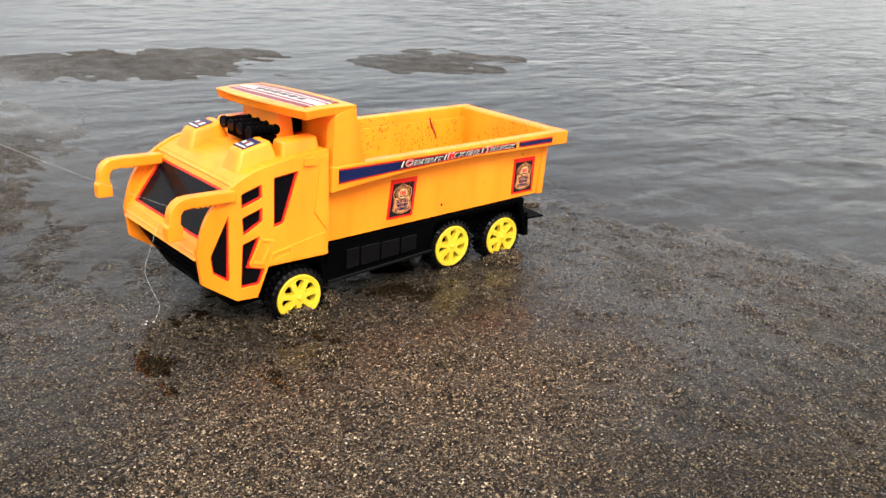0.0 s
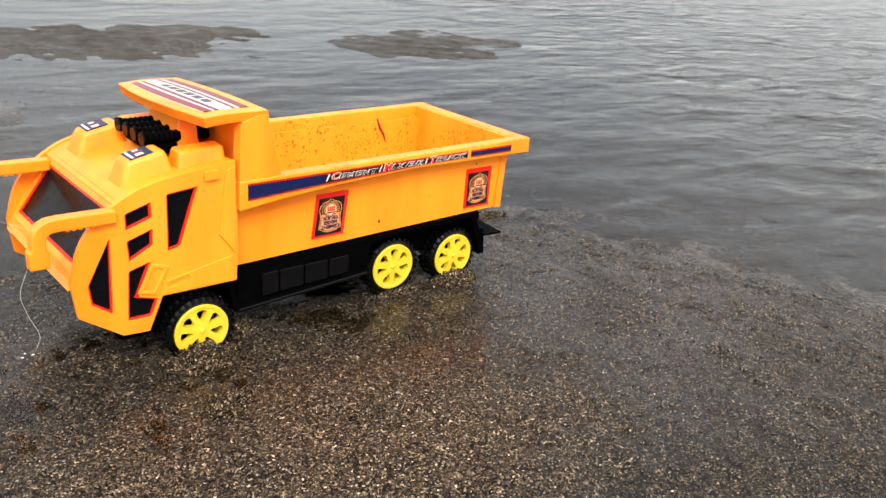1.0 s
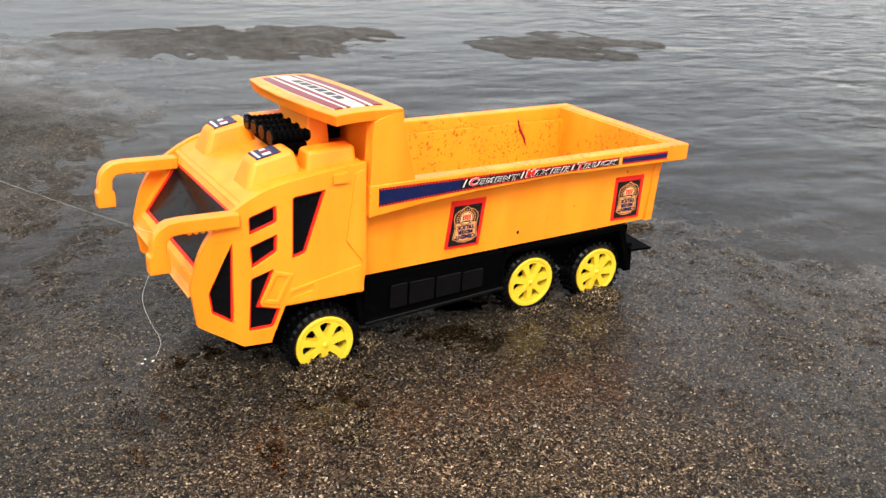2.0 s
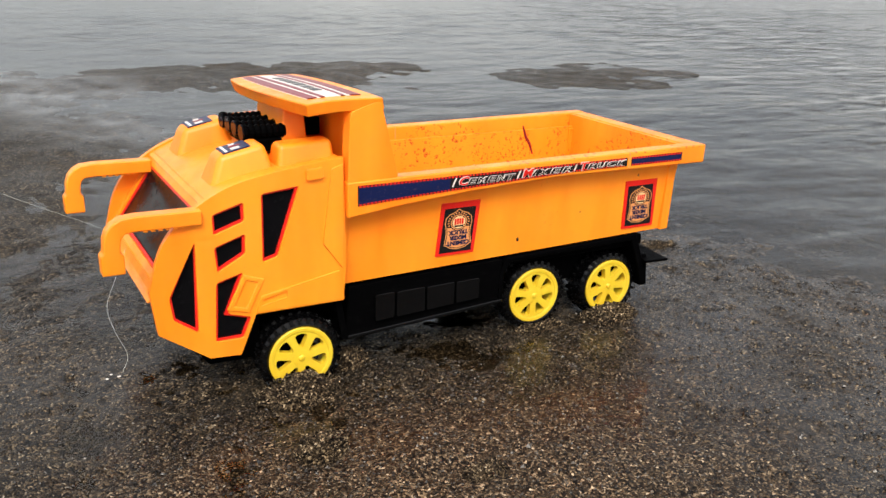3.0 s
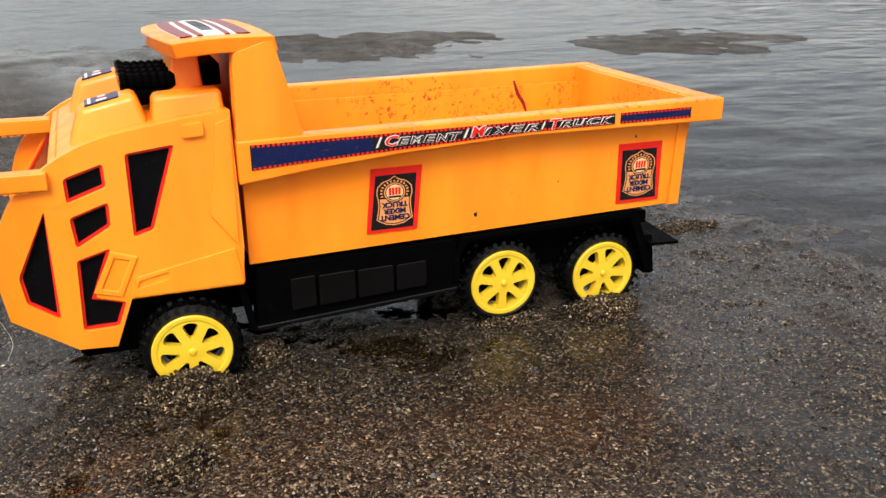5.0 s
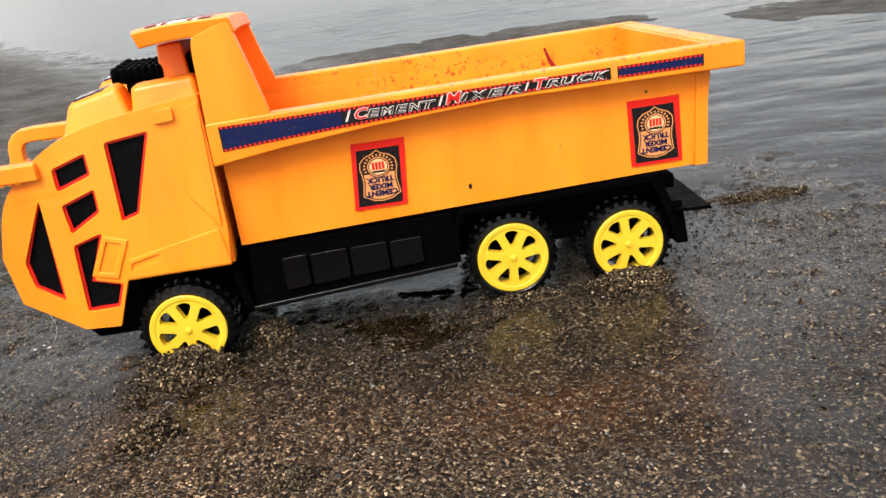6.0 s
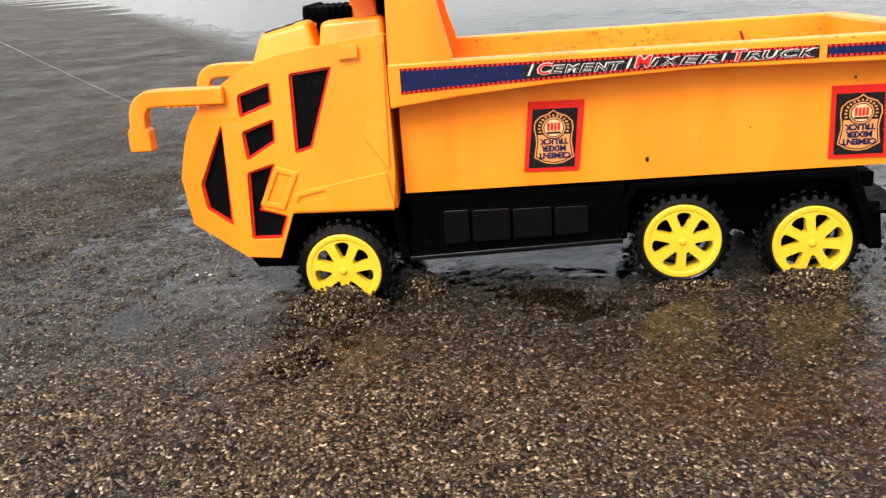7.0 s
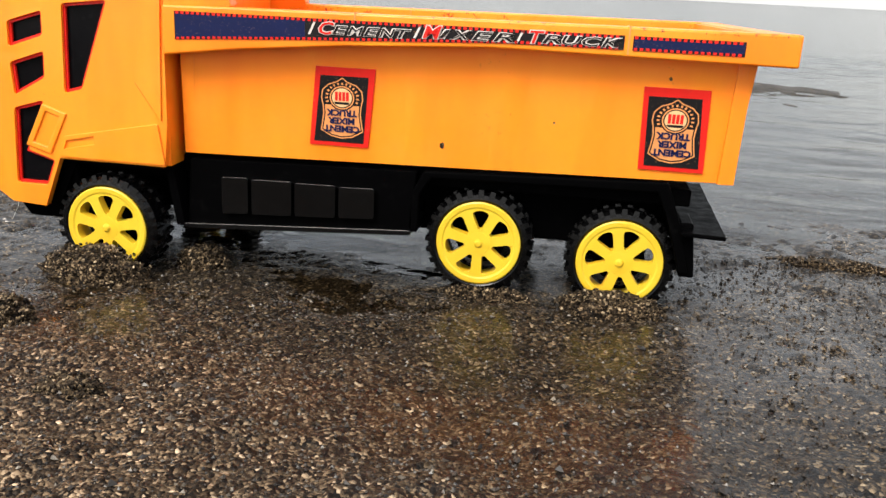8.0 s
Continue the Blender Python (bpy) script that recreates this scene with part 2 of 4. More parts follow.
def box(bm, x0, x1, y0, y1, z0, z1):
    v = [bm.verts.new((x, y, z)) for x in (x0, x1) for y in (y0, y1) for z in (z0, z1)]
    for q in ((0, 1, 3, 2), (4, 6, 7, 5), (0, 4, 5, 1), (2, 3, 7, 6), (0, 2, 6, 4), (1, 5, 7, 3)):
        bm.faces.new([v[i] for i in q])
    return bm


def hexa(bm, low, high):
    """A solid between two quads of four corners each."""
    a, b = [bm.verts.new(p) for p in low], [bm.verts.new(p) for p in high]
    bm.faces.new(a[::-1]), bm.faces.new(b)
    for i in range(4):
        j = (i + 1) % 4
        bm.faces.new((a[i], a[j], b[j], b[i]))
    return bm


def area2(p):
    return sum(a[0] * b[1] - b[0] * a[1] for a, b in zip(p, p[1:] + p[:1]))


def slab(bm, outline, y0, y1, holes=(), lean=None):
    """A plate with an outline in x and z (and holes), from y0 to y1. lean(x, z) is added to y."""
    loops = [list(outline)] + [list(h) for h in holes]
    loops = [p if (area2(p) > 0) == (n == 0) else p[::-1] for n, p in enumerate(loops)]
    flat = [q for p in loops for q in p]
    tris = tessellate_polygon([[Vector((x, z, 0)) for x, z in p] for p in loops])
    off = lean or (lambda x, z: 0.0)
    a = [bm.verts.new((x, y0 + off(x, z), z)) for x, z in flat]
    b = [bm.verts.new((x, y1 + off(x, z), z)) for x, z in flat]
    for t in tris:
        if len(set(t)) == 3:
            bm.faces.new([a[i] for i in t])
            bm.faces.new([b[i] for i in reversed(t)])
    base = 0
    for p in loops:
        k = len(p)
        for i in range(k):
            j = (i + 1) % k
            bm.faces.new((a[base + i], a[base + j], b[base + j], b[base + i]))
        base += k
    return bm


def inset(poly, d):
    """The polygon moved inwards by d."""
    p = [Vector(q) for q in (poly if area2(list(poly)) > 0 else list(poly)[::-1])]
    out = []
    for i in range(len(p)):
        e1, e2 = (p[i] - p[i - 1]).normalized(), (p[(i + 1) % len(p)] - p[i]).normalized()
        n1, n2 = Vector((-e1.y, e1.x)), Vector((-e2.y, e2.x))
        m = (n1 + n2)
        m = m / max(m.length_squared / 2, 0.35)
        out.append(tuple(p[i] + m * d))
    return out


def rounded(poly, r, k=4):
    """The polygon with its corners rounded."""
    p, out = [Vector(q) for q in poly], []
    for i in range(len(p)):
        a, b, c = p[i - 1], p[i], p[(i + 1) % len(p)]
        d = min(r, (a - b).length * 0.45, (c - b).length * 0.45)
        s, e = b + (a - b).normalized() * d, b + (c - b).normalized() * d
        for n in range(k + 1):
            t = n / k
            out.append(tuple(s * (1 - t) ** 2 + b * 2 * t * (1 - t) + e * t * t))
    return out


def curve_through(points, k=5):
    """A smooth line through points (Catmull-Rom)."""
    p = [Vector(q) for q in points]
    p = [p[0] * 2 - p[1]] + p + [p[-1] * 2 - p[-2]]
    out = []
    for i in range(1, len(p) - 2):
        for n in range(k):
            t = n / k
            out.append(0.5 * (2 * p[i] + (p[i + 1] - p[i - 1]) * t + (2 * p[i - 1] - 5 * p[i] + 4 * p[i + 1] - p[i + 2]) * t * t + (3 * p[i] - p[i - 1] - 3 * p[i + 1] + p[i + 2]) * t ** 3))
    return [tuple(v) for v in out] + [tuple(p[-2])]


def lathe(bm, profile, centre, steps=40):
    """A turned shape round the y axis: profile of (radius, y)."""
    rings = []
    for r, y in profile:
        rings.append([bm.verts.new((centre[0] + r * math.cos(2 * math.pi * i / steps), centre[1] + y, centre[2] + r * math.sin(2 * math.pi * i / steps))) for i in range(steps)] if r > 0 else [bm.verts.new((centre[0], centre[1] + y, centre[2]))])
    for a, b in zip(rings, rings[1:]):
        for i in range(steps):
            j = (i + 1) % steps
            q = [a[i % len(a)], a[j % len(a)], b[j % len(b)], b[i % len(b)]]
            q = [v for n, v in enumerate(q) if v not in q[:n]]
            if len(q) > 2:
                bm.faces.new(q)
    return bm


def tube(bm, line, radius, sides=10, caps=True):
    """A round bar along a line; radius may be a function of the share of its length."""
    line = [Vector(p) for p in line]
    rings = []
    for i, p in enumerate(line):
        t = (line[min(i + 1, len(line) - 1)] - line[max(i - 1, 0)]).normalized()
        u = t.cross(Vector((0, 1, 0.01))).normalized()
        w = t.cross(u)
        r = radius(i / (len(line) - 1)) if callable(radius) else radius
        ru, rw = r if isinstance(r, tuple) else (r, r)
        rings.append([bm.verts.new(p + u * ru * math.cos(2 * math.pi * k / sides) + w * rw * math.sin(2 * math.pi * k / sides)) for k in range(sides)])
    for a, b in zip(rings, rings[1:]):
        for k in range(sides):
            bm.faces.new((a[k], a[(k + 1) % sides], b[(k + 1) % sides], b[k]))
    if caps:
        bm.faces.new(rings[0][::-1]), bm.faces.new(rings[-1])
    return bm


def thing(name, label, category, group=""):
    ob = new(name)
    ob.empty_display_size = 0.02
    return tagged(ob, label, category, group)


def lettering(name, words, material, parent, place, height, squeeze=1.0, shear=0.0, depth=0.00015, weight=0.0, turned=0.0):
    """Raised words on the near side of the truck, centred at place."""
    c = bpy.data.curves.new(name, "FONT")
    c.body, c.size, c.align_x, c.align_y, c.shear, c.extrude, c.offset, c.resolution_u = words, 1.0, "CENTER", "CENTER", shear, 0.01, weight, 2
    tmp = new(name, c)
    me = bpy.data.meshes.new_from_object(tmp.evaluated_get(bpy.context.evaluated_depsgraph_get()))
    bpy.data.objects.remove(tmp)
    s = height / 0.70
    m = Matrix.Translation(place) @ Matrix.Rotation(radians(turned), 4, "Y") @ Matrix.Rotation(radians(90), 4, "X") @ Matrix.Diagonal((s * squeeze, s, depth / 0.01, 1))
    me.transform(m)
    me.materials.clear()
    me.materials.append(material)
    ob = new(name, me)
    ob.parent = parent
    return ob


# ---- the ground and the water ----
def step(a, b, v):
    t = np.clip((v - a) / (b - a), 0, 1)
    return t * t * (3 - 2 * t)


def wobble(x, y, f, seed):
    r = np.random.RandomState(seed)
    out = 0 * x
    for k in range(7):
        a, ph, ff = r.uniform(0, 2 * math.pi), r.uniform(0, 6.3), f * r.uniform(0.6, 1.9)
        out = out + np.sin((x * math.cos(a) + y * math.sin(a)) * ff * 2 * math.pi + ph) / 7 ** 0.5 / (0.5 + ff / f)
    return out


def lattice(x, y, f, seed):
    """Value noise from -1 to 1 with f cells a metre."""
    r = np.random.RandomState(seed).uniform(-1, 1, 65536)
    u, v = x * f + seed * 17.31, y * f - seed * 9.7
    i, j = np.floor(u).astype(np.int64), np.floor(v).astype(np.int64)
    a, b = u - i, v - j
    a, b = a * a * (3 - 2 * a), b * b * (3 - 2 * b)
    at = lambda p, q: r[(p * 1619 + q * 31337 + p * q * 7) % 65536]
    return (at(i, j) * (1 - a) + at(i + 1, j) * a) * (1 - b) + (at(i, j + 1) * (1 - a) + at(i + 1, j + 1) * a) * b


def wetness(x, y):
    """Over 0 where water stands, under 0 on the sand."""
    w1, w2 = wobble(x, y, 0.9, 3), wobble(x, y, 3.0, 5)
    sea = 0.88 * (x - 0.395 + 0.05 * w1) + 0.48 * (y - 0.17 + 0.02 * w2) + 0.05 * w1 * step(0.5, 2, x)
    basin = np.minimum(y - 0.17 + 0.03 * w2, x + 0.13 - 0.17 * step(0.45, 0.75, y) + 0.04 * w1)
    bar = np.minimum(np.minimum(y - 1.02 - 0.05 * w1 - 0.02 * w2, 1.32 + 0.06 * w1 + 0.03 * w2 - y), 0.58 + 0.10 * w1 + 0.09 * w2 - x + 0.45 * (y - 1.1))
    shoal = 0.10 - np.hypot((x - 0.86) * 0.6, y - 0.98) + 0.05 * w1 + 0.03 * w2
    back = np.minimum(y - 1.35 - 0.08 * w1, x + 0.50 + 0.1 * w1)
    pond = 0.075 - np.hypot((x - 0.105) * 0.85, (y - 0.12) * 0.75) + 0.006 * w2
    pond = np.maximum(pond, 0.040 - np.hypot((x + 0.060) * 0.8, (y - 0.062) * 0.7) + 0.005 * w2)
    wet = np.minimum(np.minimum(np.maximum(sea, np.minimum(basin, 0.3)), -bar), -shoal)
    return np.maximum(np.maximum(wet, pond), back)


def ground_height(x, y):
    w = wetness(x, y)
    near = np.exp(-((x - 0.1) ** 2 + (y + 0.05) ** 2) / 0.6)
    h = -0.010 * step(0.0, 0.16, w) - 0.045 * step(0.15, 1.2, w) + 0.010 * step(0.0, 0.22, -w) - 0.0005
    h = h + 0.0016 * wobble(x, y, 5.0, 11) + 0.0015 * wobble(x, y, 14.0, 12) * step(-0.25, 0.02, -w + 0.0)
    fine = 0.0022 * lattice(x, y, 45, 31) + 0.0018 * lattice(x, y, 110, 32) * (0.4 + 0.6 * np.clip(lattice(x, y, 14, 35) + 0.4, 0, 1)) + 0.0010 * lattice(x, y, 230, 33) + 0.0007 * lattice(x, y, 480, 34)
    h = h + fine * near
    # swash marks: thin raised lines left by the last waves
    for level, tall in ((0.035, 0.0016), (0.085, 0.0012), (0.165, 0.0014)):
        h = h + tall * np.exp(-((w + level + 0.012 * lattice(x, y, 9, 41)) / 0.0035) ** 2) * step(0.20, 0.27, x) * np.clip(0.6 + lattice(x, y, 6, 42), 0, 1)
    # level under the wheels
    pad = np.exp(-(np.maximum(np.abs(x - 0.11) - 0.16, 0) ** 2 + np.maximum(np.abs(y - 0.02) - 0.06, 0) ** 2) / 0.004)
    return h * (1 - 0.35 * pad)


def sheet(name, height, axis_x, axis_y, material, smooth=True):
    gx, gy = np.meshgrid(axis_x, axis_y, indexing="ij")
    z = height(gx, gy)
    nx, ny = gx.shape
    co = np.stack([gx, gy, z], -1).reshape(-1, 3)
    i, j = np.meshgrid(np.arange(nx - 1), np.arange(ny - 1), indexing="ij")
    q = np.stack([i * ny + j, (i + 1) * ny + j, (i + 1) * ny + j + 1, i * ny + j + 1], -1).reshape(-1, 4)
    me = bpy.data.meshes.new(name)
    me.vertices.add(len(co))
    me.vertices.foreach_set("co", co.ravel())
    me.loops.add(q.size)
    me.loops.foreach_set("vertex_index", q.ravel().astype(np.int32))
    me.polygons.add(len(q))
    me.polygons.foreach_set("loop_start", np.arange(0, q.size, 4, dtype=np.int32))
    me.polygons.foreach_set("loop_total", np.full(len(q), 4, dtype=np.int32))
    me.update()
    me.validate()
    if smooth:
        me.shade_smooth()
    me.materials.append(material)
    return new(name, me)


def stretched(lo, a, b, hi, step_in, n_out):
    """Fine steps from a to b, growing steps out to lo and hi."""
    t = np.linspace(0, 1, n_out + 1)[1:] ** 4
    return np.concatenate([(a - 1.0 + (lo - a + 1.0) * t)[::-1], np.arange(a - 1.0, a, 0.012), np.arange(a, b, step_in), np.arange(b, b + 1.8, 0.012), b + 1.8 + (hi - b - 1.8) * t])


ground = sheet("ground", ground_height, stretched(-400, -0.42, 0.70, 400, 0.0020, 36), stretched(-400, -0.42, 0.34, 400, 0.0020, 36), M_sand)
tagged(ground, "wet grey-brown coarse sand of a gently sloping shore", "sand", kind="structure")


def water_height(x, y):
    rip = 0.0016 * step(0.05, 0.5, wetness(x, y)) * wobble(x * 0.8 + y * 0.5, y * 1.3, 4.0, 21) + 0.0006 * step(0.02, 0.3, wetness(x, y)) * wobble(x * 0.7, y * 1.4, 11.0, 22)
    return rip - 0.0012


water = sheet("water", water_height, stretched(-400, -0.4, 0.8, 400, 0.010, 36), stretched(-400, -0.3, 0.6, 400, 0.010, 36), M_water)
tagged(water, "clear shallow rippled water reflecting a pale overcast sky", "water", kind="structure")


# ---- the toy truck ----
NEAR, FAR, MID = 0.005, 0.135, 0.070
truck = thing("toy_dump_truck", "orange plastic toy dump truck with yellow wheels standing in wet sand", "toy truck")

roofline = curve_through([(0.030, 0.1405), (0.005, 0.1375), (-0.026, 0.1325), (-0.046, 0.1250), (-0.065, 0.1110), (-0.075, 0.0962), (-0.0815, 0.0740)], 4)
cab_outline = roofline + [(-0.0785, 0.0490), (-0.0515, 0.0300), (-0.0340, 0.0290), (-0.0245, 0.0530), (0.0285, 0.0530), (0.0305, 0.0730)]
SIDE_WINDOWS = [
    [(-0.0460, 0.1150), (-0.0285, 0.1205), (-0.0285, 0.1095), (-0.0460, 0.1035)],
    [(-0.0460, 0.0965), (-0.0285, 0.1025), (-0.0290, 0.0905), (-0.0450, 0.0815)],
    [(-0.0185, 0.1240), (0.0035, 0.1265), (-0.0105, 0.0865), (-0.0195, 0.0840)],
    [(-0.0560, 0.1010), (-0.0570, 0.0470), (-0.0700, 0.0565), (-0.0715, 0.0700)],
    [(-0.0460, 0.0755), (-0.0305, 0.0800), (-0.0405, 0.0560), (-0.0270, 0.0520), (-0.0320, 0.0395), (-0.0480, 0.0395)],
]


def cab_lean(x, z):
    """The cab narrows a little towards its nose and roof."""
    return 0.035 * max(0.0, -0.045 - x) + 0.05 * max(0.0, z - 0.105) + 0.02 * max(0.0, 0.05 - z)


def mirrored(lean):
    return lambda x, z: -lean(x, z)


for near, y_out, y_in, lean in ((True, NEAR, NEAR + 0.004, cab_lean), (False, FAR, FAR - 0.004, mirrored(cab_lean))):
    wall = part("cab_side", slab(bmesh.new(), cab_outline, y_out, y_in, [rounded(w, 0.0015, 2) for w in SIDE_WINDOWS], lean), M_orange, truck, bevel=0.0015)
    inward = 1 if near else -1
    for w in SIDE_WINDOWS:
        wide, rim_in = inset(w, -0.0012), inset(w, 0.0013)
        trim = part("window_trim", slab(bmesh.new(), wide, y_out + inward * 0.0016, y_out + inward * 0.0030, [rim_in], lean), M_red, wall, "thin red window border")
        part("window_pane", slab(bmesh.new(), inset(w, -0.0005), y_out + inward * 0.0032, y_out + inward * 0.0038, (), lean), M_pane, wall, "glossy black window")
    raised = [
        [(-0.0310, 0.0785), (-0.0190, 0.0745), (-0.0285, 0.0550), (-0.0410, 0.0585)],
        [(-0.0245, 0.0540), (-0.0215, 0.0640), (0.0260, 0.0730), (0.0290, 0.0540)],
        [(0.0225, 0.1345), (0.0295, 0.1370), (0.0280, 0.0740), (0.0160, 0.0910)],
        [(0.0075, 0.1355), (0.0170, 0.1362), (0.0170, 0.1300), (0.0070, 0.1295)],
    ]
    for n, r in enumerate(raised):
        r = r if n == 0 else rounded(r, 0.001, 2)
        hole = [inset(raised[0], 0.0028)] if n == 0 else [[(-0.0215, 0.0580), (-0.0200, 0.0620), (-0.0060, 0.0650), (-0.0060, 0.0612)]] if n == 1 else []
        part("raised_panel", slab(bmesh.new(), r, y_out - inward * (0.0022 if n == 3 else 0.0010), y_out + inward * 0.001, hole, lean), M_orange, wall, bevel=0.0006)

# roof skin, windscreen frame and nose, sloping between the two sides
def strip(bm, line, y0, y1, thick):
    """A skin that follows a line in x and z between two sides."""
    top = [Vector((x, 0, z)) for x, z in line]
    rows = []
    for i, p in enumerate(top):
        t = (top[min(i + 1, len(top) - 1)] - top[max(i - 1, 0)]).normalized()
        nrm = Vector((t.z, 0, -t.x))
        nrm = -nrm if nrm.z < -0.2 or (abs(nrm.z) < 0.2 and nrm.x > 0) else nrm
        q = p - nrm * thick
        l = cab_lean(p.x, p.z)
        rows.append([bm.verts.new((v.x, y, v.z)) for v in (p, q) for y in (y0 + l, y1 - l)])
    for a, b in zip(rows, rows[1:]):
        bm.faces.new((a[0], a[1], b[1], b[0])), bm.faces.new((a[2], b[2], b[3], a[3]))
        bm.faces.new((a[0], b[0], b[2], a[2])), bm.faces.new((a[1], a[3], b[3], b[1]))
    for r in (rows[0], rows[-1]):
        bm.faces.new((r[0], r[2], r[3], r[1]))
    return bm


roof_line = [(x, z - 0.0012) for x, z in roofline if x > -0.0540]
part("roof", strip(bmesh.new(), roof_line, NEAR + 0.003, FAR - 0.003, 0.003), M_orange, truck, smooth=False)
ws_top, ws_low = Vector((-0.0505, 0, 0.1212)), Vector((-0.0795, 0, 0.0770))
ws_dir = (ws_low - ws_top)
ws_n = Vector((ws_dir.z, 0, -ws_dir.x)).normalized()
ws_n = ws_n if ws_n.x < 0 else -ws_n


def on_screen(u, v, d):
    """A place on the windscreen's plane: u across from the near side, v down, d proud of it."""
    p = ws_top + ws_dir * v + ws_n * d
    return Vector((p.x, u, p.z))


def screen_plate(bm, outer, hole, d0, d1):
    loops = [outer] + ([hole] if hole else [])
    loops = [p if (area2(p) > 0) == (n == 0) else p[::-1] for n, p in enumerate(loops)]
    flat = [q for p in loops for q in p]
    tris = tessellate_polygon([[Vector((u, v, 0)) for u, v in p] for p in loops])
    a, b = [bm.verts.new(on_screen(u, v, d0)) for u, v in flat], [bm.verts.new(on_screen(u, v, d1)) for u, v in flat]
    for t in tris:
        bm.faces.new([a[i] for i in t]), bm.faces.new([b[i] for i in reversed(t)])
    base = 0
    for p in loops:
        for i in range(len(p)):
            j = (i + 1) % len(p)
            bm.faces.new((a[base + i], a[base + j], b[base + j], b[base + i]))
        base += len(p)
    return bm


ws_outer = [(NEAR + 0.003, -0.06), (FAR - 0.003, -0.06), (FAR - 0.003, 1.10), (NEAR + 0.003, 1.10)]
ws_hole = [(NEAR + 0.012, 0.10), (FAR - 0.012, 0.10), (FAR - 0.009, 0.88), (NEAR + 0.009, 0.88)]
screen = part("windscreen_frame", screen_plate(bmesh.new(), ws_outer, ws_hole, -0.001, -0.004), M_orange, truck)
part("window_trim", screen_plate(bmesh.new(), [(u + (0.0008 if u > MID else -0.0008), v) for u, v in ws_hole], [(u + (-0.0018 if u > MID else 0.0018), v + (-0.035 if v > 0.5 else 0.035)) for u, v in ws_hole], -0.0022, -0.0036), M_red, screen, "thin red windscreen border")
part("windscreen", screen_plate(bmesh.new(), ws_hole, None, -0.0032, -0.0040), M_pane, screen, "glossy black windscreen")
nose_line = [(-0.0785, 0.0785), (-0.0805, 0.0735), (-0.0795, 0.0690)]
part("nose", strip(bmesh.new(), nose_line, NEAR + 0.003, FAR - 0.003, 0.003), M_orange, truck)
bumper = part("bumper", hexa(bmesh.new(), [(-0.0500, 0.016, 0.020), (-0.0200, 0.016, 0.020), (-0.0200, 0.124, 0.020), (-0.0500, 0.124, 0.020)], [(-0.0800, 0.010, 0.070), (-0.0200, 0.010, 0.070), (-0.0200, 0.130, 0.070), (-0.0800, 0.130, 0.070)]), M_black, truck, "black front bumper and grille", bevel=0.002)
for k in range(3):
    z = 0.060 - k * 0.010
    x = -0.0800 + (0.070 - z) * 0.6
    part("grille_bar", box(bmesh.new(), x - 0.0012, x + 0.004, 0.030, 0.110, z - 0.0018, z + 0.0018), M_black, bumper, bevel=0.0006)
# rear wall of the cab
part("cab_back", box(bmesh.new(), 0.0265, 0.0300, NEAR + 0.004, FAR - 0.004, 0.053, 0.1390), M_orange, truck)

# mirrors: a bent arm with a square drop at its end
for near in (True, False):
    s = 1 if near else -1
    y0 = (NEAR - 0.0020) if near else (FAR - 0.0150)
    dx = 0.0 if near else -0.0015
    arm = [(-0.052, 0.1155), (-0.085, 0.1158)] + [(-0.0885 - 0.0095 * math.sin(a), 0.1063 + 0.0095 * math.cos(a)) for a in (0.35, 0.7, 1.05, 1.4)] + [(-0.0985, 0.1010), (-0.0985, 0.0998), (-0.0985, 0.0892)]
    bm = bmesh.new()
    rows = []
    for i, (x, z) in enumerate(arm):
        p, q = Vector(arm[max(i - 1, 0)]), Vector(arm[min(i + 1, len(arm) - 1)])
        t = (q - p).normalized()
        nrm = Vector((-t.y, t.x))
        w = 0.0042 + (0.0016 if i >= len(arm) - 2 else 0)
        yc = y0 + 0.003
        x = x + dx if i > 0 else x
        rows.append([bm.verts.new((x + nrm.x * w * a, yc + b * 0.0042, z + nrm.y * w * a)) for a, b in ((1, 1), (1, -1), (-1, -1), (-1, 1))])
    for a, b in zip(rows, rows[1:]):
        for k in range(4):
            bm.faces.new((a[k], a[(k + 1) % 4], b[(k + 1) % 4], b[k]))
    bm.faces.new(rows[0][::-1]), bm.faces.new(rows[-1])
    mirror = part("mirror_arm", bm, M_orange, truck, bevel=0.0013)
    for k in range(6):
        x = -0.062 - k * 0.0038
        part("grip_rib", box(bmesh.new(), x - 0.0011, x + 0.0011, y0 - 0.0005, y0 + 0.0065, 0.1108, 0.1122), M_orange, mirror)

